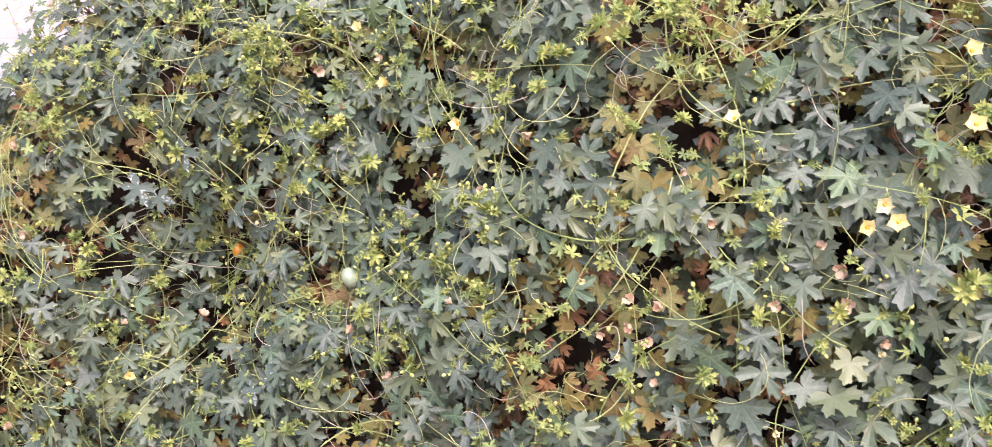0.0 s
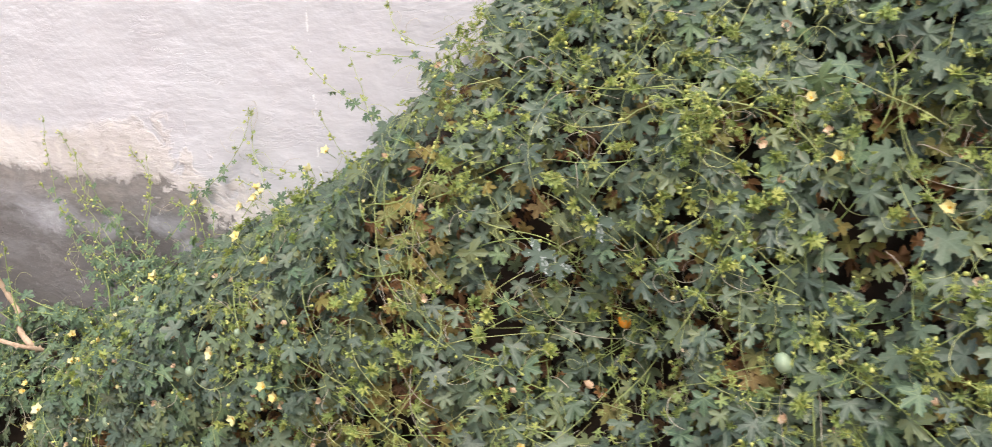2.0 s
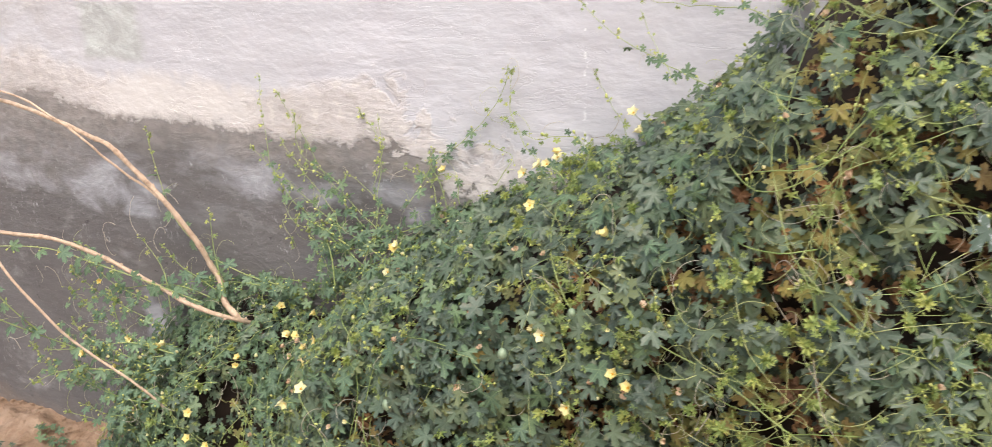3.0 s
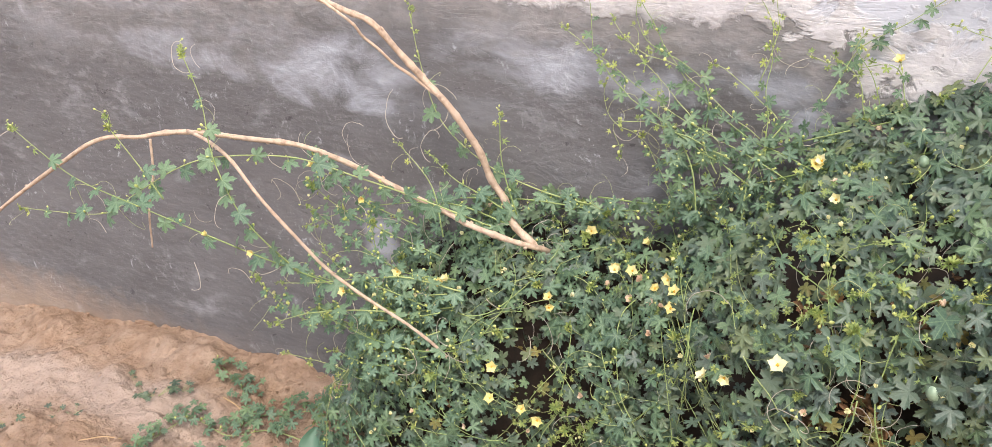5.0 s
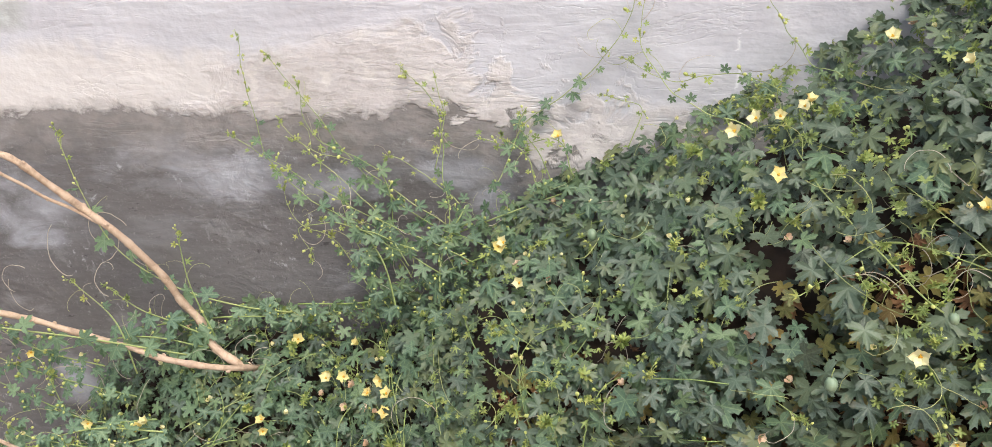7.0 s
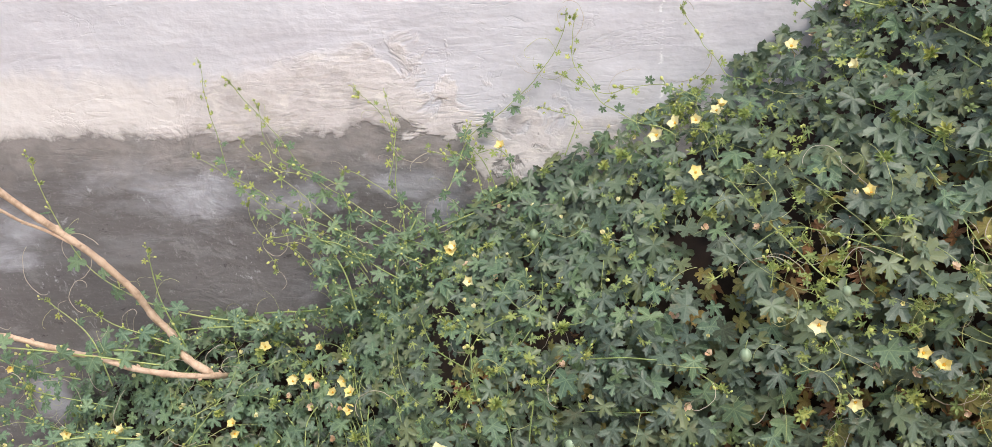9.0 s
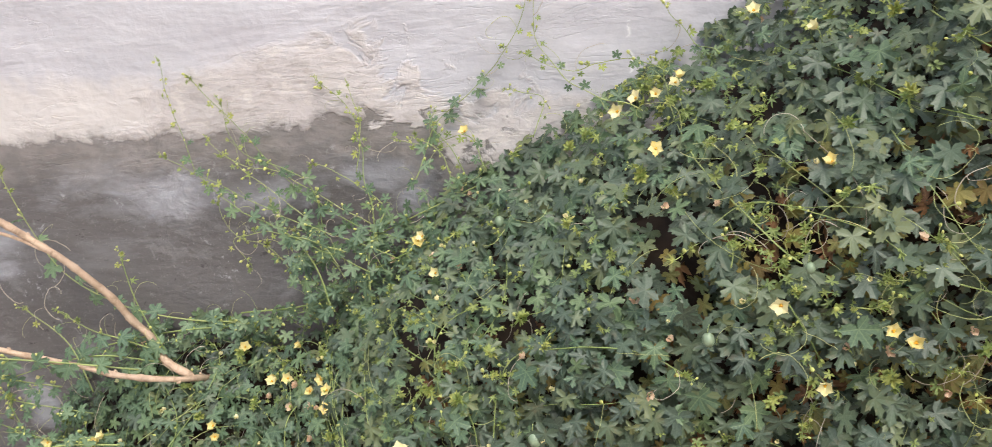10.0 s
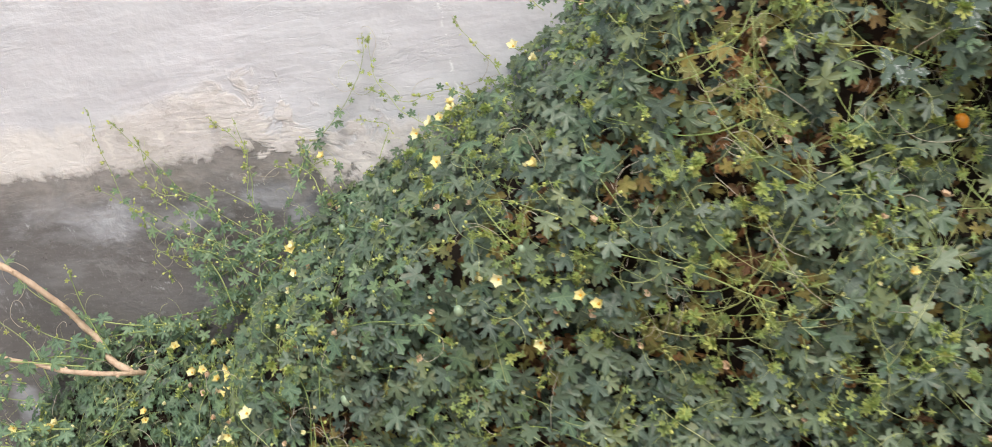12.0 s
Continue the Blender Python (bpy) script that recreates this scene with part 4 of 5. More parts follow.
def flower(parent, p, normal, size, pale=False):
    m = facing(p, normal, Vector((rng.uniform(-1, 1), 0, rng.uniform(-1, 1))), size)
    ob = part("flower", CALYX, parent, m, "cream flower with five petals" if pale else "pale yellow flower with an orange centre")
    shut = rng.uniform(0.2, 0.8)
    for i in range(5):
        q = Matrix.Rotation(2 * math.pi * i / 5 + rng.gauss(0, 0.06), 4, "Z") @ Matrix.Translation((0, 0.08, 0.05)) @ Matrix.Rotation(shut + rng.gauss(0, 0.1), 4, "X")
        part("petal", (PETALS_PALE if pale else PETALS)[rng.randrange(3)], ob, q)
    part("centre", CENTRE, ob, Matrix())
    return ob


def withered_mesh(seed):
    """A closed, crumpled dead flower."""
    r = random.Random(seed)
    ps = []
    for i in range(6):
        a = 2 * math.pi * i / 6 + r.uniform(-.3, .3)
        tilt = r.uniform(0.15, 1.0)
        v = []
        for j in range(5):
            t = j / 4
            w = 0.30 * math.sin(math.pi * (0.12 + 0.75 * t))
            for s in (-1, 0, 1):
                q = Vector((w * s + r.gauss(0, .05), 0.15 + t * math.sin(tilt) * 0.75 + r.gauss(0, .05), t * math.cos(tilt) * 0.85 + 0.12 * s * s + r.gauss(0, .05)))
                v.append(Matrix.Rotation(a, 4, "Z") @ q)
        ps.append((v, [(j * 3 + k, j * 3 + k + 1, j * 3 + k + 4, j * 3 + k + 3) for j in range(4) for k in range(2)], 0))
    t = ball(0.16, 0.16, 0.25, 5, 6)
    ps.append((t[0], t[1], 1))
    v, f, s = merge(ps)
    return mesh_of("withered_flower", v, f, (M_WITHER, M_STEM), True, None, s)


WITHERED = [withered_mesh(500 + i) for i in range(6)]


def jitter(k):
    return Vector((rng.gauss(0, k), rng.gauss(0, k), rng.gauss(0, k)))


def dress_stem(stem, line, base, leaf_every=0.0, leaf=0.02, buds=0.0, curls=0.0, dry=0.2, tip=True, blooms=0.0, taper=0.12, leaves=FRESH_MESHES):
    """Leaves, buds, tendrils and a tip of new growth along a stem."""
    run, nxt, side = 0.0, rng.uniform(0.0, 0.03), 1
    for a, b in zip(line, line[1:]):
        run += (b - a).length
        d = (b - a).normalized()
        if run >= nxt:
            nxt = run + (leaf_every if leaf_every else 0.05) * rng.uniform(0.7, 1.3)
            side = -side
            fade = 1.0 if not tip else max(0.35, min(1.0, (line[-1] - b).length / taper))
            if leaf_every:
                out = (d.cross(Vector((0, -1, 0))) * side + Vector((0, -0.35, -0.3)) + jitter(0.3)).normalized()
                n = (Vector((0, -0.75, 0.6)) + jitter(0.27)).normalized()
                me = leaves[rng.randrange(6)] if fade > 0.55 else YOUNG_MESHES[rng.randrange(3)]
                part("leaf", me, stem, base @ facing(b + out * leaf * 0.4, n, out, leaf * fade * rng.uniform(0.75, 1.25)))
            if rng.random() < buds:
                part("bud", BUDS[rng.randrange(6)], stem, base @ facing(b, (Vector((0, -0.5, 0.5)) + jitter(0.6)), Vector((1, 0, 0)), rng.uniform(0.6, 1.0)))
            if rng.random() < blooms:
                part("bud", BUDS[rng.randrange(6)], stem, base @ facing(b, (Vector((0, -0.5, 0.5)) + jitter(0.6)), Vector((1, 0, 0)), 1.05))
            if rng.random() < curls:
                to = (d * 0.4 + Vector((0, -0.15, 0)) + jitter(0.6)).normalized()
                me = TENDRILS_DRY[rng.randrange(5)] if rng.random() < dry else TENDRILS[rng.randrange(10)]
                part("tendril", me, stem, base @ facing(b, Vector((0, -1, 0.2)) + jitter(0.5), to, rng.uniform(0.35, 0.85)))
    if tip:
        part("shoot_tip", SHOOT_TIPS[rng.randrange(8)], stem, base @ facing(line[-1] - (line[-1] - line[-3]).normalized() * 0.02, Vector((0, -1, 0.3)), line[-1] - line[-3], rng.uniform(0.55, 0.9) if taper < 0.2 else rng.uniform(0.3, 0.5)))


YOUNG_MESHES = [mesh_of("leaf", v, f, M_YOUNG, True, u) for v, f, u in YOUNG_TEMPLATES]


def stem_part(parent, base, line, r0, r1, label=""):
    v, f = tube(line, r0, r1, 5, 0.12, rng.randrange(50))
    return part("stem", mesh_of("stem", [base @ q for q in v], f, M_STEM), parent, None, label)


# ---- stems that run over the mound ----
def runner(x, z, heading, length):
    line, out = [], rng.uniform(0.002, 0.02)
    n = int(length / 0.014)
    swing = rng.uniform(-0.06, 0.06)
    for i in range(n):
        t = mound_top(x)
        if z > t - 0.01 or z < 0.03 or x < -2.9:
            break
        p, nrm = on_mound(x, z, out + 0.014 * noise.noise(Vector((i * 0.12, x * 3, z))))
        line.append(p)
        slope = abs(mound_depth(x, z) - mound_depth(x, z + 0.015)) / 0.015
        heading += swing + rng.gauss(0, 0.06)
        if i % 20 == 0:
            swing = rng.uniform(-0.13, 0.13)
        x += math.cos(heading) * 0.014
        z += math.sin(heading) * 0.014 / math.sqrt(1 + slope * slope)
    return line


def overgrow(count, x0, x1, z0, z1, buds, curls, tip_chance):
    made = 0
    while made < count:
        x, z = random_spot()
        if not (x0 < x < x1 and z0 < z < z1):
            continue
        heading = rng.choice((rng.uniform(0.2, 2.9), rng.uniform(-2.4, -0.7), rng.uniform(2.6, 3.7)))
        line = runner(x, z, heading, rng.uniform(0.15, 0.6))
        if len(line) < 10:
            continue
        made += 1
        thick = rng.uniform(0.0005, 0.0011)
        st = stem_part(vine, VI, line, thick, thick * 0.6)
        dress_stem(st, line, VI, 0.0, 0.0, buds, curls, 0.15, rng.random() < tip_chance)


overgrow(220, -3.0, 1.3, 0.0, 2.1, 0.28, 0.75, 1.0)
overgrow(85, -1.05, 0.35, 0.8, 1.5, 0.2, 0.35, 0.8)
overgrow(60, -2.9, -1.6, 0.15, 1.0, 0.3, 0.3, 0.8)

# ---- shoots that climb the wall above the mound ----
WALL_SHOOTS = (
    ((-2.02, 1.40, 0.80), (-2.25, 1.46, 0.90), (-2.335, 1.49, 0.975), (-2.353, 1.50, 1.084), (-2.361, 1.51, 1.18)),
    ((-1.96, 1.40, 0.82), (-2.2, 1.47, 0.895), (-2.41, 1.505, 1.005)),
    ((-1.92, 1.40, 0.84), (-2.06, 1.46, 0.87), (-2.171, 1.50, 0.941), (-2.281, 1.515, 1.089), (-2.32, 1.52, 1.14)),
    ((-2.0, 1.42, 0.83), (-2.02, 1.48, 0.95), (-2.035, 1.51, 1.05), (-2.09, 1.52, 1.12)),
    ((-1.93, 1.45, 0.93), (-1.884, 1.51, 1.019), (-1.793, 1.51, 1.096), (-1.72, 1.51, 1.187), (-1.712, 1.51, 1.235)),
    ((-1.50, 1.42, 1.10), (-1.56, 1.49, 1.11), (-1.65, 1.51, 1.09), (-1.73, 1.515, 1.13)),
    ((-1.42, 1.40, 1.13), (-1.46, 1.50, 1.13), (-1.53, 1.51, 1.235)),
    ((-2.05, 1.40, 0.84), (-2.18, 1.44, 0.86), (-2.273, 1.444, 0.857), (-2.26, 1.47, 0.78)),
    ((-2.08, 1.42, 0.80), (-2.15, 1.48, 0.88), (-2.25, 1.50, 0.96), (-2.31, 1.505, 1.03)),
    ((-1.80, 1.46, 0.95), (-1.84, 1.49, 1.0), (-1.90, 1.50, 0.985), (-1.97, 1.505, 1.0)),
    ((-1.72, 1.46, 1.0), (-1.70, 1.50, 1.05), (-1.76, 1.51, 1.07)),
    ((-1.34, 1.42, 1.24), (-1.40, 1.49, 1.29), (-1.44, 1.51, 1.35)),
    ((-1.251, 1.36, 1.247), (-1.386, 1.42, 1.283), (-1.477, 1.45, 1.323), (-1.543, 1.47, 1.368)),
    ((-1.14, 1.36, 1.345), (-1.209, 1.4, 1.37), (-1.321, 1.43, 1.368), (-1.429, 1.46, 1.379)),
    ((-1.538, 1.4, 1.052), (-1.643, 1.46, 1.081), (-1.7, 1.5, 1.151), (-1.695, 1.5, 1.233)),
    ((-1.22, 1.4, 1.393), (-1.284, 1.44, 1.421), (-1.317, 1.47, 1.464)),
    ((-2.108, 1.47, 0.843), (-2.136, 1.49, 0.943), (-2.25, 1.5, 1.004), (-2.268, 1.51, 1.104)),
    ((-2.153, 1.45, 0.708), (-2.19, 1.48, 0.754), (-2.238, 1.49, 0.814), (-2.305, 1.5, 0.842), (-2.314, 1.5, 0.915)),
    ((-2.12, 1.46, 0.70), (-2.17, 1.47, 0.78), (-2.20, 1.49, 0.85), (-2.215, 1.5, 0.91)),
    ((-2.035, 1.48, 0.955), (-2.021, 1.5, 1.035), (-2.037, 1.51, 1.112)),
    ((-2.025, 1.47, 0.853), (-2.093, 1.49, 0.891), (-2.18, 1.5, 0.953), (-2.25, 1.5, 0.972), (-2.301, 1.51, 0.997)),
    ((-1.998, 1.47, 0.891), (-2.031, 1.49, 0.915), (-2.085, 1.5, 0.952), (-2.131, 1.5, 0.964)),
    ((-1.864, 1.47, 0.926), (-1.878, 1.48, 0.966), (-1.909, 1.49, 0.997), (-1.933, 1.49, 1.007)),
    ((-1.84, 1.47, 0.93), (-1.868, 1.48, 0.985), (-1.89, 1.49, 1.02), (-1.882, 1.5, 1.05)),
    ((-2.083, 1.45, 0.763), (-2.128, 1.48, 0.802), (-2.16, 1.49, 0.84), (-2.195, 1.49, 0.853)),
)
for keys in WALL_SHOOTS:
    line = curve_through(keys, 9)
    line = [p + Vector((noise.noise(p * 22), 0.4 * noise.noise(p * 22 + Vector((5, 0, 0))), noise.noise(p * 22 + Vector((0, 7, 0))))) * 0.007 for p in line]
    st = stem_part(vine, VI, line, 0.0010, 0.0005, "thin green shoot creeping up the plaster")
    dress_stem(st, line, VI, 0.024, 0.0175, 0.6, 0.3, 0.4, True, 0.1, 0.24)

# a leafy fringe where the shoots leave the mound
for keys in (((-2.30, 1.45, 0.70), (-2.15, 1.44, 0.72), (-2.0, 1.42, 0.80), (-1.85, 1.40, 0.87), (-1.70, 1.40, 0.92)),
             ((-2.15, 1.47, 0.78), (-2.05, 1.47, 0.82), (-1.92, 1.46, 0.88), (-1.8, 1.46, 0.93)),
             ((-2.1, 1.40, 0.72), (-2.12, 1.42, 0.80), (-2.16, 1.44, 0.86)),
             ((-2.02, 1.38, 0.72), (-2.02, 1.42, 0.82), (-1.98, 1.45, 0.90)),
             ((-2.62, 1.44, 0.64), (-2.45, 1.45, 0.665), (-2.3, 1.46, 0.67), (-2.14, 1.46, 0.70))):
    line = curve_through(keys, 9)
    st = stem_part(vine, VI, line, 0.0016, 0.0012)
    for _ in range(2):
        dress_stem(st, [p + jitter(0.012) for p in line], VI, 0.024, 0.0160, 0.5, 0.2, 0.3, False)

# dry strands in the open spots
for hx, hz, hr in HOLES:
    for _ in range(8):
        x, z = hx + rng.gauss(0, hr * 1.2), hz + rng.gauss(0, hr)
        p, n = on_mound(x, min(z, mound_top(x) - 0.005), rng.uniform(-0.025, 0.015))
        part("tendril", TENDRILS_DRY[rng.randrange(5)], vine, VI @ facing(p, n + jitter(0.5), Vector((rng.gauss(0, 1), 0, rng.gauss(0, 1))), rng.uniform(0.4, 0.75)))

# ---- fine growth too thick to tell apart ----
def lush(x, z):
    """Where the young growth gathers, about -1 to 1."""
    return noise.noise(Vector((x * 6, z * 6, 21.0))) + 0.4 * noise.noise(Vector((x * 15, z * 15, 8.0)))


tuft_poses = []
while len(tuft_poses) < 4600:
    x, z = random_spot()
    if rng.random() > between(x, ((-2.6, 0.1), (-1.5, 0.3), (-1.1, 1.0))) or lush(x, z) + rng.gauss(0, 0.15) < 0.1:
        continue
    p, n = on_mound(x, z, rng.uniform(0.012, 0.038))
    axis = (n + Vector((0, -0.2, 0.7)) + jitter(0.6)).normalized()
    for i in range(rng.randint(5, 9)):
        out = (axis + jitter(0.75)).normalized()
        tuft_poses.append(VI @ facing(p + out * 0.004, axis + jitter(0.5), out, rng.uniform(0.006, 0.0145)))
part("new_growth", scatter_mesh("new_growth", YOUNG_TEMPLATES, tuft_poses, M_YOUNG), vine, None, "yellow-green tufts of narrow young leaves", "stuff")


def fine_stems(count, reach, r0, r1):
    pieces = []
    while len(pieces) < count:
        x, z = random_spot()
        if rng.random() > between(x, ((-2.4, 0.2), (-1.5, 0.35), (-1.1, 1.0))):
            continue
        line = runner(x, z, rng.uniform(0, 6.28), rng.uniform(*reach))
        if len(line) < 7:
            continue
        lift = rng.uniform(0.012, 0.03)
        line = [q + Vector((0, -lift * math.sin(math.pi * i / (len(line) - 1)), 0)) for i, q in enumerate(line)]
        v, f = tube(line, r0 * rng.uniform(0.8, 1.3), r1, 3)
        pieces.append(([VI @ q for q in v], f, 0))
    return merge(pieces)


v, f, _ = fine_stems(260, (0.08, 0.24), 0.0007, 0.0004)
part("fine_growth", mesh_of("fine_growth", v, f, M_TENDRIL), vine, None, "thin yellow-green stems woven over the leaves", "stuff")
v, f, _ = fine_stems(80, (0.08, 0.2), 0.0007, 0.0004)
part("fine_growth", mesh_of("fine_growth", v, f, M_TENDRIL_DRY), vine, None, "thin dry stems woven over the leaves", "stuff")

# ---- new growth, buds, flowers and fruit over the mound ----
CLUMPS = ((-0.62, 1.40, 0.09, 34), (-0.55, 1.30, 0.07, 20), (-0.30, 1.13, 0.08, 24), (-0.75, 1.43, 0.07, 16), (-0.2, 1.45, 0.06, 10), (-0.42, 1.12, 0.05, 8), (-0.12, 1.38, 0.06, 8), (-1.43, 1.00, 0.055, 20),
          (-0.95, 1.32, 0.10, 14), (-1.51, 1.05, 0.035, 16), (-1.75, 0.86, 0.06, 8), (0.1, 1.40, 0.08, 8), (-0.85, 1.0, 0.08, 7), (-0.02, 1.12, 0.1, 8), (-1.1, 0.9, 0.1, 8))
tips = [(x + rng.gauss(0, s), z + rng.gauss(0, s * 0.7)) for x, z, s, n in CLUMPS for _ in range(n)]
tips += [random_spot() for _ in range(150)] + [p for p in (random_spot() for _ in range(420)) if p[0] > -1.25 and p[1] > 0.7]
for x, z in tips:
    p, n = on_mound(x, min(z, mound_top(x) - 0.005), rng.uniform(0.006, 0.03))
    part("shoot_tip", SHOOT_TIPS[rng.randrange(8)], vine, VI @ facing(p, n + jitter(0.4), Vector((rng.gauss(0, 0.7), -0.4, rng.gauss(0.4, 0.6))), rng.uniform(0.5, 0.95)), "tuft of yellow-green new leaves and buds")
for _ in range(200):
    x, z = random_spot()
    p, n = on_mound(x, z, rng.uniform(0.012, 0.035))
    part("bud", BUDS[rng.randrange(6)], vine, VI @ facing(p, n + Vector((0, 0, 0.4)) + jitter(0.5), Vector((1, 0, 0)), rng.uniform(0.6, 1.1)))
near_clumps = [(x + rng.gauss(0, s), z + rng.gauss(0, s)) for x, z, s, n in CLUMPS for _ in range(n // 2)]
for x, z in near_clumps + [random_spot() for _ in range(350)] + [p for p in (random_spot() for _ in range(700)) if p[0] > -1.3 and p[1] > 0.7]:
    p, n = on_mound(x, min(z, mound_top(x) - 0.005), rng.uniform(0.015, 0.04))
    part("tendril", TENDRILS[rng.randrange(10)], vine, VI @ facing(p, n + jitter(0.4), Vector((rng.gauss(0, 1), -0.2, rng.gauss(0, 1))), rng.uniform(0.35, 0.85)))

def bloom_at(x, y, z):
    """The place of a flower: as given, or further out and up if the leaves would bury it."""
    p = Vector((x, y, z))
    for _ in range(40):
        q, n = on_mound(p.x, min(p.z, mound_top(p.x) - 0.01), 0.0)
        if p.y < q.y - 0.05 or p.z > mound_top(p.x) + 0.02:
            break
        p += Vector((0.05, -0.86, 0.5)) * 0.006
    return p, n


FLOWERS_EAST = ((-0.30, 1.05, 1.432), (-0.506, 1.14, 1.358), (-0.464, 1.10, 1.308), (-0.344, 1.00, 1.297), (-0.037, 0.992, 1.304), (0.095, 0.925, 1.234), (0.122, 0.92, 1.245), (0.108, 0.93, 1.257), (-0.843, 1.045, 0.868),
                (0.17, 1.03, 1.37), (0.20, 1.03, 1.39), (0.18, 0.98, 1.32))
FLOWERS_MIDDLE = ((-1.322, 1.096, 1.064), (-1.275, 1.058, 0.865), (-1.249, 1.030, 0.865), (-1.824, 1.437, 1.025), (-1.52, 1.22, 1.055), (-1.485, 1.25, 1.142), (-1.915, 1.374, 0.865))
FLOWERS_CREAM = ((-1.381, 1.330, 1.202), (-1.319, 1.198, 1.205), (-1.489, 1.264, 1.130), (-1.543, 1.302, 1.101), (-1.516, 1.28, 1.112), (-1.391, 1.061, 0.902), (-1.905, 1.374, 0.872), (-1.869, 1.315, 0.833), (-1.345, 1.05, 0.80),
                 (-1.57, 1.30, 1.085), (-1.99, 1.076, 0.631), (-1.957, 1.082, 0.639), (-1.887, 1.095, 0.675), (-2.533, 1.275, 0.553), (-2.237, 1.417, 0.572))
FLOWERS_WEST = ((-2.128, 1.403, 0.586), (-2.108, 1.39, 0.572), (-2.147, 1.39, 0.569), (-2.106, 1.36, 0.556), (-2.343, 1.367, 0.514), (-2.336, 1.36, 0.497), (-2.235, 1.41, 0.586), (-2.20, 1.41, 0.583), (-2.19, 1.44, 0.63),
                (-2.407, 1.249, 0.414), (-2.40, 1.19, 0.38), (-2.33, 1.18, 0.385), (-2.295, 1.17, 0.38), (-2.52, 1.1, 0.24), (-2.545, 1.27, 0.545), (-2.31, 1.45, 0.625))
for k, spots in enumerate((FLOWERS_EAST, FLOWERS_MIDDLE, FLOWERS_CREAM, FLOWERS_WEST)):
    for i, (x, y, z) in enumerate(spots):
        p, n = bloom_at(x, y, z)
        size = between(x, ((-2.4, 0.0140), (-1.4, 0.0124), (-0.2, 0.0125)))
        flower(vine, VI @ p, n * 0.5 + Vector((0, -0.7, 0.45)) + jitter(0.3), size * rng.uniform(0.88, 1.12), k == 2 or (k == 0 and i % 3 == 1))
WITHER_AT = ((-0.32, 1.1), (-0.12, 1.15), (-0.09, 1.145), (-0.12, 1.125), (-0.15, 1.11), (-0.1, 1.11), (0.02, 1.15), (0.09, 1.16), (0.06, 1.21), (-0.08, 1.27), (-0.43, 1.02), (-0.42, 0.97),
             (-0.57, 1.33), (-0.05, 1.23), (-0.54, 1.28), (-0.24, 1.29), (-0.98, 1.1), (-0.3, 1.22), (-0.47, 1.18), (-0.48, 1.34), (-1.81, 0.85), (-2.15, 0.67), (-1.44, 1.0), (-1.23, 1.01),
             (-1.18, 0.9), (-1.2, 0.82), (-1.35, 1.15), (-1.26, 1.22), (-1.51, 0.87), (-1.55, 0.9), (-1.83, 0.9), (-2.19, 0.66), (-2.54, 0.61), (-2.18, 0.56), (-2.1, 0.58), (-2.64, 0.42),
             (-1.84, 0.89), (-1.97, 0.78), (-2.22, 0.41), (-2.28, 0.36), (-2.35, 0.29), (-1.84, 0.64))
for x, z in list(WITHER_AT) + [random_spot() for _ in range(95)]:
    p, n = on_mound(x, min(z, mound_top(x) - 0.01), rng.uniform(0.012, 0.03))
    part("withered_flower", WITHERED[rng.randrange(6)], vine, VI @ facing(p, n + Vector((0, 0, 0.3)) + jitter(0.5), Vector((1, 0, 0)), rng.uniform(0.007, 0.012)), "shrivelled pinkish-brown flower")


def shut_flower_mesh(seed):
    """A small cream flower, not yet or no longer open."""
    r = random.Random(seed)
    ps = []
    for i in range(5):
        a = 2 * math.pi * i / 5
        tilt = r.uniform(0.1, 0.5)
        v = []
        for j in range(5):
            t = j / 4
            w = 0.34 * math.sin(math.pi * (0.12 + 0.8 * t))
            for s in (-1, 0, 1):
                v.append(Matrix.Rotation(a, 4, "Z") @ Vector((w * s, 0.2 + t * math.sin(tilt) * 0.6 + 0.12 * math.sin(3 * t), t * 0.9 - 0.1 * s * s)))
        ps.append((v, [(j * 3 + k, j * 3 + k + 1, j * 3 + k + 4, j * 3 + k + 3) for j in range(4) for k in range(2)], 0))
    t = ball(0.22, 0.22, 0.3, 5, 6)
    ps.append((t[0], t[1], 1))
    t = tube([Vector((0, 0, -0.2)), Vector((0.1, 0, -0.8)), Vector((0.3, 0, -1.5))], 0.07, 0.07, 4)
    ps.append((t[0], t[1], 1))
    v, f, s = merge(ps)
    return mesh_of("shut_flower", v, f, (M_PETAL_PALE, M_STEM), True, None, s)


SHUT = [shut_flower_mesh(520 + i) for i in range(4)]
for i in range(620):
    x, z = random_spot()
    if z < 0.12 or (i > 170 and x > -1.6):
        continue
    p, n = on_mound(x, z, rng.uniform(0.012, 0.032))
    part("shut_flower", SHUT[rng.randrange(4)], vine, VI @ facing(p, n + Vector((0, -0.2, 0.3)) + jitter(0.5), Vector((1, 0, 0)), rng.uniform(0.0045, 0.008)), "small closed cream flower")


def fruit_mesh(seed, material):
    v, f = ball(0.0125, 0.0125, 0.016, 10, 16, lambda a, b: 1 + 0.035 * math.cos(8 * b) + 0.03 * math.sin(5 * b + 6 * a))
    t = tube([Vector((0, 0, 0.015)), Vector((0.002, 0, 0.024)), Vector((0.006, 0, 0.036))], 0.0012, 0.001, 4)
    vv, ff, ss = merge([(v, f, 0), (t[0], t[1], 1)])
    return mesh_of("fruit", vv, ff, (material, M_STEM), True, None, ss)


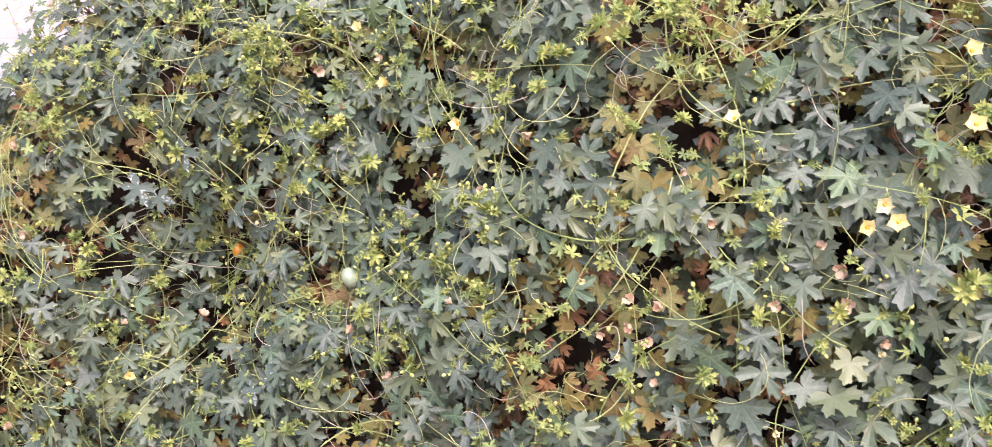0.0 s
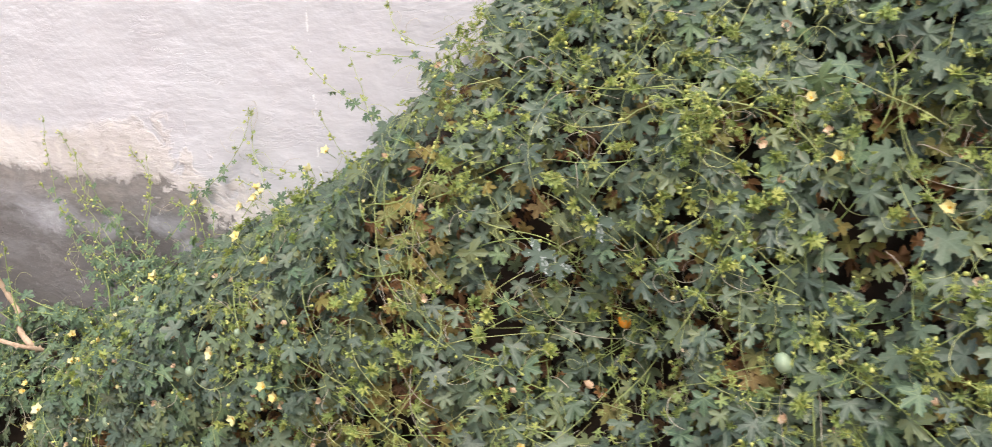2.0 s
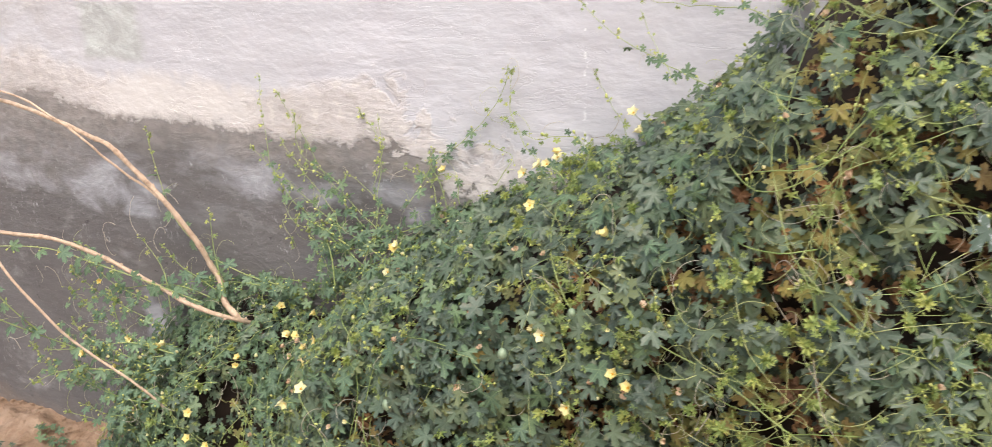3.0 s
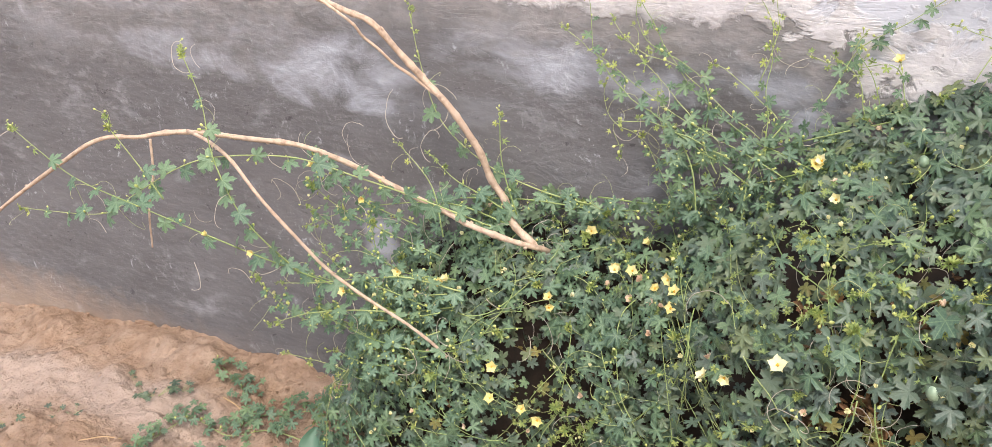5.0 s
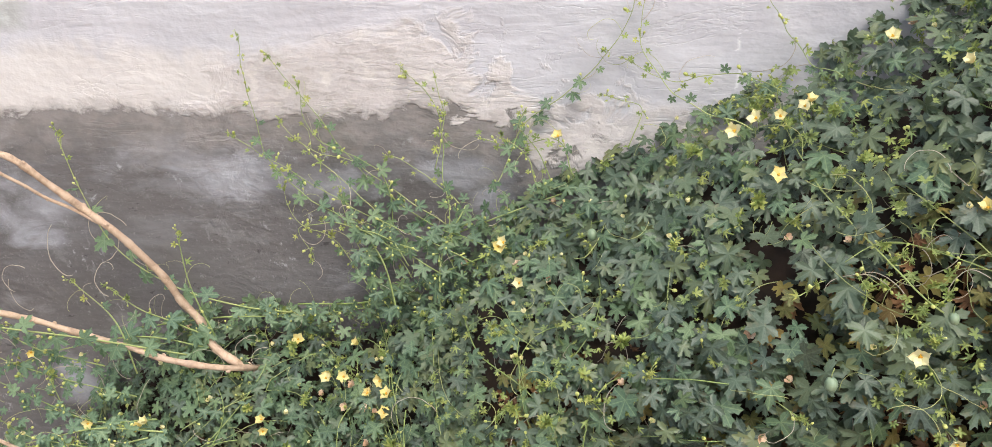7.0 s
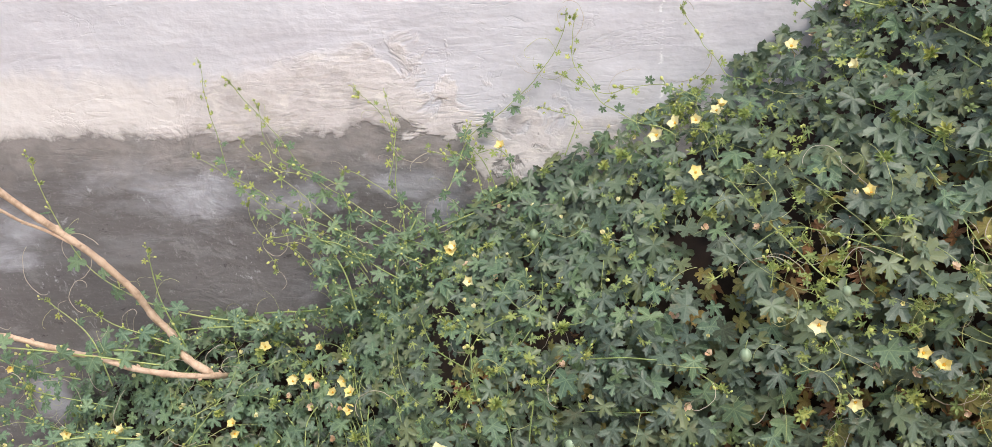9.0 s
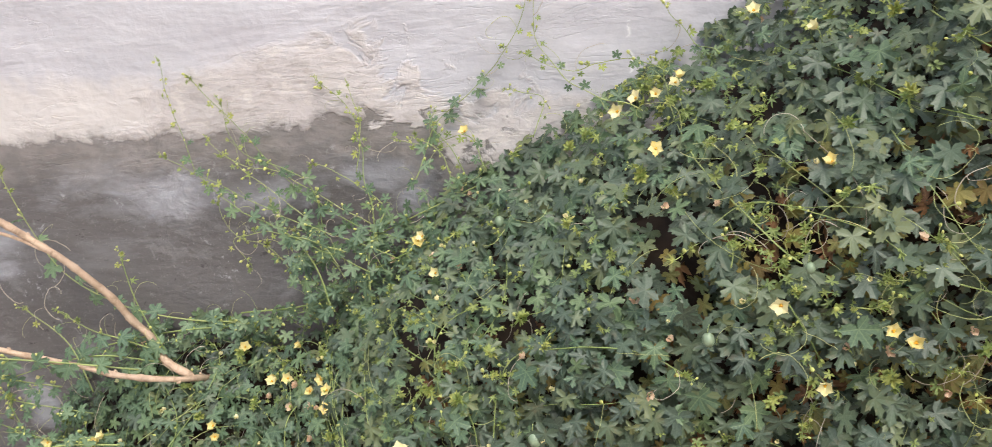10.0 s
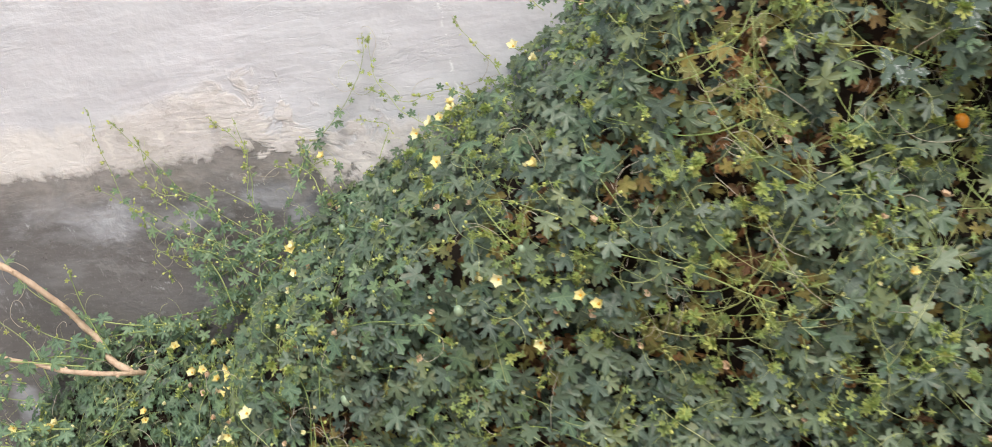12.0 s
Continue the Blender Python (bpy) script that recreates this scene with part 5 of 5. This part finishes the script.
FRUIT_O, FRUIT_G = fruit_mesh(1, M_FRUIT_O), fruit_mesh(2, M_FRUIT_G)
for me, x, z, k, text in ((FRUIT_O, -0.742, 1.047, 0.72, "ripe orange fruit"), (FRUIT_G, -0.501, 1.07, 0.85, "pale unripe fruit"), (FRUIT_G, -1.465, 0.876, 0.6, "striped green unripe fruit"),
                          (FRUIT_G, -1.69, 0.73, 0.7, "striped green unripe fruit"), (FRUIT_G, -1.751, 0.897, 0.6, "striped green unripe fruit"), (FRUIT_G, -1.34, 0.97, 0.45, "striped green unripe fruit")):
    p, n = on_mound(x, z, 0.012 if me is FRUIT_O else 0.026)
    part("fruit", me, vine, VI @ (Matrix.Translation(p) @ Matrix.Rotation(rng.uniform(-0.5, 0.5), 4, "Y") @ Matrix.Scale(k, 4)), text)

# ---- dry branches that lean out of the mound ----
branch = thing("dry_branch", "bare tan forked branch leaning out of the leaves", "branch", (-2.40, 1.43, 0.45))
BI = Matrix.Translation((2.40, -1.43, -0.45))


def limb(name, keys, r0, r1, seed, knots=0.16):
    line = curve_through(keys, 10)
    line = [p + Vector((noise.noise(p * 14 + Vector((seed, 0, 0))), noise.noise(p * 14 + Vector((0, seed, 0))), noise.noise(p * 14 + Vector((0, 0, seed))))) * 0.0025 for p in line]
    v, f = tube(line, r0, r1, 9, knots, seed)
    pieces = [(v, f, 0)]
    r = random.Random(seed)
    for i in range(4, len(line) - 4):
        if r.random() < 0.06:
            d = (line[i + 1] - line[i - 1]).normalized()
            side = d.cross(Vector((r.gauss(0, 1), r.gauss(0, 1), r.gauss(0, 1)))).normalized()
            k = r0 + (r1 - r0) * i / len(line)
            sv, sf = tube([line[i], line[i] + side * k * 1.1 + d * k * 0.3, line[i] + side * k * r.uniform(1.15, 1.5) + d * k], k * 0.7, k * 0.35, 6)
            pieces.append((sv, sf, 0))
    v, f, s = merge(pieces)
    return part(name, mesh_of(name, [BI @ Vector(q) for q in v], f, M_BARK), branch)


limb("limb", ((-2.375, 1.48, 0.50), (-2.398, 1.41, 0.582), (-2.454, 1.41, 0.627), (-2.49, 1.44, 0.662), (-2.524, 1.445, 0.70), (-2.54, 1.425, 0.768), (-2.565, 1.41, 0.817), (-2.598, 1.402, 0.863), (-2.64, 1.40, 0.90), (-2.685, 1.38, 0.956), (-2.722, 1.36, 1.008), (-2.775, 1.352, 1.026), (-2.866, 1.35, 1.052), (-3.034, 1.35, 1.084), (-3.285, 1.34, 1.113), (-3.5, 1.33, 1.11)), 0.0080, 0.0048, 3, 0.18)
limb("limb", ((-2.385, 1.45, 0.56), (-2.405, 1.36, 0.617), (-2.489, 1.33, 0.646), (-2.57, 1.33, 0.669), (-2.65, 1.32, 0.7), (-2.719, 1.3, 0.735), (-2.773, 1.26, 0.774), (-2.834, 1.23, 0.797), (-2.931, 1.19, 0.809), (-3.013, 1.15, 0.82), (-3.083, 1.11, 0.813), (-3.152, 1.07, 0.808), (-3.263, 1.05, 0.74), (-3.38, 1.04, 0.663), (-3.47, 1.03, 0.6)), 0.0060, 0.0038, 5, 0.24)
limb("twig", ((-2.60, 1.398, 0.866), (-2.655, 1.395, 0.90), (-2.685, 1.38, 0.925), (-2.705, 1.36, 0.955), (-2.731, 1.345, 0.983), (-2.748, 1.325, 1.018), (-2.857, 1.32, 1.073), (-2.987, 1.32, 1.117), (-3.23, 1.32, 1.147), (-3.4, 1.31, 1.15)), 0.0030, 0.0023, 7, 0.12)
limb("twig", ((-3.0, 1.145, 0.824), (-2.892, 1.11, 0.818), (-2.808, 1.11, 0.735), (-2.722, 1.14, 0.618), (-2.654, 1.17, 0.545), (-2.567, 1.2, 0.481), (-2.506, 1.23, 0.408)), 0.0034, 0.0028, 9)
limb("twig", ((-3.055, 1.105, 0.812), (-3.06, 1.10, 0.74), (-3.085, 1.10, 0.67), (-3.10, 1.10, 0.58)), 0.0026, 0.0018, 11)

# ---- thin vines trailing along the branches ----
trail = thing("trailing_vine", "thin trailing vine with small lobed leaves along the branch", "vine", (-2.6, 1.3, 0.4))
TI = Matrix.Translation((2.6, -1.3, -0.4))
for keys in (((-2.60, 1.3, 0.42), (-2.717, 1.2, 0.527), (-2.81, 1.1, 0.62), (-2.876, 1.05, 0.671), (-2.996, 1.02, 0.715), (-3.14, 1.0, 0.757), (-3.235, 1.0, 0.802), (-3.30, 1.0, 0.84)),
             ((-2.78, 1.13, 0.60), (-2.82, 1.09, 0.68), (-2.85, 1.075, 0.745), (-2.89, 1.085, 0.825), (-2.91, 1.1, 0.91), (-2.94, 1.1, 1.0)),
             ((-2.48, 1.36, 0.64), (-2.60, 1.30, 0.70), (-2.70, 1.25, 0.745), (-2.80, 1.20, 0.785), (-2.90, 1.12, 0.80), (-2.98, 1.09, 0.775), (-3.10, 1.08, 0.70), (-3.20, 1.08, 0.64), (-3.40, 1.05, 0.625)),
             ((-3.0, 1.06, 0.72), (-3.04, 1.05, 0.79), (-3.08, 1.03, 0.87)),
             ((-2.46, 1.40, 0.63), (-2.56, 1.38, 0.66), (-2.66, 1.37, 0.65), (-2.80, 1.36, 0.61), (-2.92, 1.35, 0.55)),
             ((-2.55, 1.33, 0.52), (-2.61, 1.28, 0.533), (-2.68, 1.28, 0.556), (-2.70, 1.28, 0.63)),
             ((-2.50, 1.27, 0.54), (-2.60, 1.25, 0.555), (-2.69, 1.24, 0.537), (-2.80, 1.22, 0.51), (-2.88, 1.20, 0.50)),
             ((-2.45, 1.24, 0.44), (-2.56, 1.21, 0.425), (-2.66, 1.20, 0.43), (-2.77, 1.19, 0.46)),
             ((-2.47, 1.40, 0.66), (-2.53, 1.40, 0.685), (-2.58, 1.40, 0.705), (-2.63, 1.40, 0.745)),
             ((-2.30, 1.46, 0.675), (-2.42, 1.46, 0.685), (-2.54, 1.46, 0.72), (-2.638, 1.46, 0.794), (-2.68, 1.46, 0.904), (-2.70, 1.46, 1.005)),
             ((-2.45, 1.41, 0.65), (-2.49, 1.43, 0.74), (-2.50, 1.44, 0.835)),
             ((-2.58, 1.35, 0.60), (-2.62, 1.38, 0.69), (-2.70, 1.40, 0.755)),
             ((-2.60, 1.28, 0.25), (-2.70, 1.28, 0.24), (-2.82, 1.28, 0.265), (-2.95, 1.28, 0.26)),
             ((-2.52, 1.29, 0.49), (-2.62, 1.28, 0.45), (-2.72, 1.27, 0.35), (-2.82, 1.27, 0.22)),
             ((-2.55, 1.25, 0.48), (-2.66, 1.19, 0.50), (-2.76, 1.15, 0.49), (-2.86, 1.15, 0.44))):
    line = curve_through(keys, 9)
    st = stem_part(trail, TI, line, 0.0016, 0.0008)
    dress_stem(st, line, TI, 0.040, 0.0225, 0.5, 0.5, 0.5, True, 0.1, 0.12, TRAIL_MESHES)
for p in ((-2.78, 1.235, 0.755), (-2.791, 1.06, 0.655), (-2.876, 1.04, 0.68), (-2.70, 1.27, 0.69), (-2.70, 1.19, 0.53), (-2.66, 1.24, 0.48), (-2.63, 1.27, 0.55)):
    flower(trail, TI @ (Vector(p) + Vector((0, -0.012, 0.008))), Vector((0, -0.8, 0.4)) + jitter(0.3), 0.0115 * rng.uniform(0.8, 1.1))
# the loose fringe of small leaves where the mound ends
for keys in (((-2.52, 1.29, 0.55), (-2.63, 1.27, 0.553), (-2.741, 1.27, 0.598), (-2.839, 1.27, 0.647)), ((-2.525, 1.26, 0.533), (-2.651, 1.25, 0.502), (-2.767, 1.25, 0.503), (-2.873, 1.25, 0.507)),
             ((-2.523, 1.23, 0.509), (-2.635, 1.22, 0.466), (-2.738, 1.22, 0.454), (-2.80, 1.22, 0.45)), ((-2.525, 1.23, 0.467), (-2.64, 1.22, 0.406), (-2.741, 1.22, 0.437), (-2.851, 1.22, 0.415), (-2.955, 1.22, 0.483)),
             ((-2.563, 1.31, 0.581), (-2.673, 1.3, 0.612), (-2.786, 1.3, 0.644), (-2.855, 1.3, 0.686)), ((-2.633, 1.34, 0.62), (-2.746, 1.33, 0.653), (-2.829, 1.33, 0.706), (-2.856, 1.33, 0.735)),
             ((-2.544, 1.21, 0.417), (-2.659, 1.2, 0.368), (-2.748, 1.2, 0.373)), ((-2.56, 1.25, 0.50), (-2.64, 1.23, 0.53), (-2.72, 1.22, 0.55), (-2.77, 1.21, 0.60))):
    line = curve_through(keys, 9)
    st = stem_part(trail, TI, line, 0.0013, 0.0007)
    for k in range(2):
        dress_stem(st, [p + jitter(0.012 * k) for p in line], TI, 0.021, 0.0135, 0.5, 0.25, 0.4, k == 0, 0.2, 0.10, TRAIL_MESHES)
    for p in line[4::7]:
        part("shut_flower", SHUT[rng.randrange(4)], st, TI @ facing(p + jitter(0.012), Vector((0, -0.6, 0.5)) + jitter(0.4), Vector((1, 0, 0)), rng.uniform(0.005, 0.008)), "small closed cream flower")
# loose dry tendrils on the plaster
for x, y, z in ((-3.0, 1.2, 0.93), (-2.62, 1.40, 0.80), (-2.68, 1.38, 0.78), (-2.76, 1.36, 0.72), (-2.58, 1.42, 0.86), (-3.16, 1.05, 0.62), (-2.72, 1.3, 0.60), (-2.80, 1.28, 0.63), (-2.95, 1.06, 0.60), (-2.60, 1.35, 0.66), (-2.74, 1.30, 0.66), (-2.66, 1.38, 0.72), (-2.55, 1.42, 0.78), (-2.70, 1.34, 0.62), (-2.86, 1.2, 0.58), (-2.9, 1.15, 0.52), (-2.83, 1.3, 0.74), (-2.72, 1.33, 0.58), (-2.78, 1.32, 0.56), (-2.66, 1.36, 0.64), (-2.75, 1.25, 0.70), (-2.68, 1.28, 0.50), (-2.62, 1.38, 0.74), (-2.84, 1.25, 0.66), (-2.88, 1.22, 0.72), (-2.77, 1.38, 0.79), (-2.95, 1.12, 0.66)):
    part("tendril", TENDRILS_DRY[rng.randrange(5)], trail, TI @ facing(Vector((x, y, z)), Vector((0, -1, 0)), Vector((rng.gauss(-0.4, 0.7), 0, rng.gauss(0.2, 0.8))), rng.uniform(0.55, 1.0)))

# ---- creepers and small things on the soil ----
creeper = thing("creeping_vine", "small lobed-leaf vine creeping over bare soil", "vine", (-2.95, 1.28, 0.0))
CI = Matrix.Translation((2.95, -1.28, 0.0))


def on_soil(x, y, up=0.012):
    return Vector((x, y, ground_height(x, y) + up))


def soil_leaf(parent, p, size):
    a = rng.uniform(0, 6.28)
    part("leaf", FRESH_MESHES[rng.randrange(6)], parent, CI @ facing(p, Vector((rng.gauss(0, .3), -0.35 + rng.gauss(0, .3), 1)), Vector((math.cos(a), math.sin(a), -0.1)), size))


for flat in (((-2.86, 1.28), (-3.02, 1.27), (-3.12, 1.23), (-3.23, 1.23), (-3.25, 1.14), (-3.25, 1.04)), ((-3.10, 1.25), (-3.14, 1.32), (-3.22, 1.39), (-3.30, 1.42)),
             ((-2.90, 1.22), (-3.02, 1.16), (-3.12, 1.12)), ((-2.84, 1.2), (-2.92, 1.10), (-2.97, 1.0)), ((-3.12, 1.3), (-3.05, 1.36), (-3.0, 1.4))):
    line = curve_through([on_soil(x, y) for x, y in flat], 8)
    st = part("stem", mesh_of("stem", [CI @ q for q in tube(line, 0.0015, 0.001, 5)[0]], tube(line, 0.0015, 0.001, 5)[1], M_STEM), creeper)
    for p in line:
        for _ in range(2):
            if rng.random() < 0.75:
                soil_leaf(st, p + Vector((rng.gauss(0, 0.022), rng.gauss(0, 0.022), rng.uniform(0.005, 0.03))), rng.uniform(0.011, 0.021))
        if rng.random() < 0.25:
            part("bud", BUDS[rng.randrange(6)], st, CI @ facing(p, Vector((0, 0, 1)) + jitter(0.4), Vector((1, 0, 0)), 1.2))
    part("shoot_tip", SHOOT_TIPS[rng.randrange(8)], st, CI @ facing(line[-1] + Vector((0, 0, 0.01)), Vector((0, -0.3, 1)), line[-1] - line[-3], 0.9))


def seedling(x, y, n, size):
    ob = thing("seedling", "tiny green seedling on bare soil", "seedling", on_soil(x, y, 0.0), group="seedlings on the soil")
    for i in range(n):
        a = rng.uniform(0, 6.28)
        d = Vector((math.cos(a), math.sin(a), 0.35))
        k = rng.uniform(0.6, 1.2) * size
        v, f = tube([Vector((0, 0, -0.004)), d * k * 0.5, d * k], 0.0006, 0.0005, 3)
        st = part("stem", mesh_of("stem", v, f, M_STEM), ob)
        part("leaf", LEAF_MESHES[rng.randrange(6)], st, facing(d * k, Vector((rng.gauss(0, .3), rng.gauss(-.2, .3), 1)), d, k * 0.45))


for x, y, n, s in ((-3.43, 1.27, 6, 0.035), (-3.36, 1.25, 7, 0.04), (-3.49, 1.29, 4, 0.025), (-3.58, 1.12, 5, 0.028), (-3.53, 1.14, 4, 0.022), (-3.33, 1.30, 5, 0.03), (-3.62, 1.02, 5, 0.03)):
    seedling(x, y, n, s)


def broad_plant(x, y):
    ob = thing("broad_leaf_seedling", "young plant with one broad smooth green leaf", "seedling", on_soil(x, y, 0.0))
    verts, faces = [], []
    rows, cols = 9, 7
    for j in range(rows):
        t = j / (rows - 1)
        w = 0.032 * math.sin(math.pi * (0.1 + 0.88 * t)) ** 0.7
        for i in range(cols):
            s = i / (cols - 1) * 2 - 1
            verts.append((w * s, 0.085 * t, 0.014 * s * s - 0.012 * t * t + 0.002 * math.sin(9 * t + 4 * s)))
    for j in range(rows - 1):
        for i in range(cols - 1):
            faces.append((j * cols + i, j * cols + i + 1, (j + 1) * cols + i + 1, (j + 1) * cols + i))
    v, f = tube([Vector((0, 0, -0.01)), Vector((0, -0.01, 0.04)), Vector((0, -0.02, 0.10))], 0.0022, 0.0015, 5)
    st = part("stem", mesh_of("stem", v, f, M_STEM), ob)
    me = mesh_of("leaf", verts, faces, M_BROAD)
    part("leaf", me, st, facing(Vector((0, -0.02, 0.06)), Vector((0.1, -0.7, 0.6)), Vector((-0.1, -0.1, 1)), 1.0), "broad smooth leaf blade")


broad_plant(-2.85, 1.22)


def straw(a, b, r):
    line = curve_through((a, [(p + q) / 2 + 0.006 for p, q in zip(a, b)], b), 6)
    o = Vector(a)
    v, f = tube([p - o for p in line], r, r * 0.7, 5, 0.15, 3)
    thing("dry_stalk", "dry straw-coloured stalk lying on the soil", "stalk", a, mesh_of("dry_stalk", v, f, M_STRAW), group="dry stalks on the soil")


straw((-2.96, 1.44, 0.09), (-2.86, 1.32, 0.03), 0.0032)
straw(tuple(on_soil(-3.22, 1.33, 0.004)), tuple(on_soil(-3.10, 1.28, 0.006)), 0.0022)
straw(tuple(on_soil(-3.30, 1.08, 0.004)), tuple(on_soil(-3.38, 1.03, 0.006)), 0.0016)
straw(tuple(on_soil(-3.36, 1.09, 0.004)), tuple(on_soil(-3.29, 1.02, 0.006)), 0.0014)

# ---- leaves splashed white, and a pale scrap caught in the vine ----
SPLASHED = [mesh_of("leaf", v, f, M_SPLASH, True, u) for v, f, u in TEMPLATES[:3]]
for x, z, k in ((-0.853, 1.163, 1.0), (-0.825, 1.15, 0.85), (-0.747, 1.225, 1.0), (-0.60, 0.93, 0.9), (-0.63, 0.9, 0.8)):
    p, n = on_mound(x, z, 0.03)
    part("leaf", SPLASHED[rng.randrange(3)], vine, VI @ facing(p, n + Vector((0, -0.2, 0.4)), DOWN + jitter(0.4), 0.032 * k), "leaf splashed with white droppings")


def scrap(x, z):
    p, n = on_mound(x, z, 0.012)
    verts = [(0.024 * (i / 5 - 0.5) * 2, 0.017 * (j / 4 - 0.5) * 2 + 0.004 * math.sin(i * 2.1), 0.006 * noise.noise(Vector((i * 0.9, j * 0.9, 2)))) for j in range(5) for i in range(6)]
    faces = [(j * 6 + i, j * 6 + i + 1, j * 6 + i + 7, j * 6 + i + 6) for j in range(4) for i in range(5)]
    k = len(verts)
    verts += [(a, b, c - 0.0015) for a, b, c in verts]
    faces += [tuple(q + k for q in g[::-1]) for g in faces]
    ob = thing("plastic_scrap", "crumpled pale lilac scrap caught among the leaves", "scrap", p, mesh_of("plastic_scrap", verts, faces, M_SCRAP))
    ob.matrix_basis = facing(p, n, Vector((0.3, 0, 1)), 0.75)


scrap(-0.085, 1.482)

# ---- crumbs of soil ----
def crumbs():
    bits, r = [], random.Random(77)
    for _ in range(4500):
        x, y = r.uniform(-4.4, -2.75), min(1.52, r.uniform(0.75, 1.6))
        s = 0.0013 + 0.0075 * r.random() ** 5
        p = on_soil(x, y, s * 0.3)
        v, f = ball(s, s * r.uniform(0.7, 1.1), s * r.uniform(0.35, 0.7), 3, 5, lambda a, b: 1 + 0.5 * noise.noise(Vector((a * 2 + x * 90, b, y * 50))))
        bits.append(([p + q for q in v], f, 0))
    v, f, s = merge(bits)
    return mesh_of("soil_crumbs", v, f, M_SOIL, False)


thing("soil_crumbs", "loose crumbs and clods of sandy soil", "soil", me=crumbs(), kind="stuff")
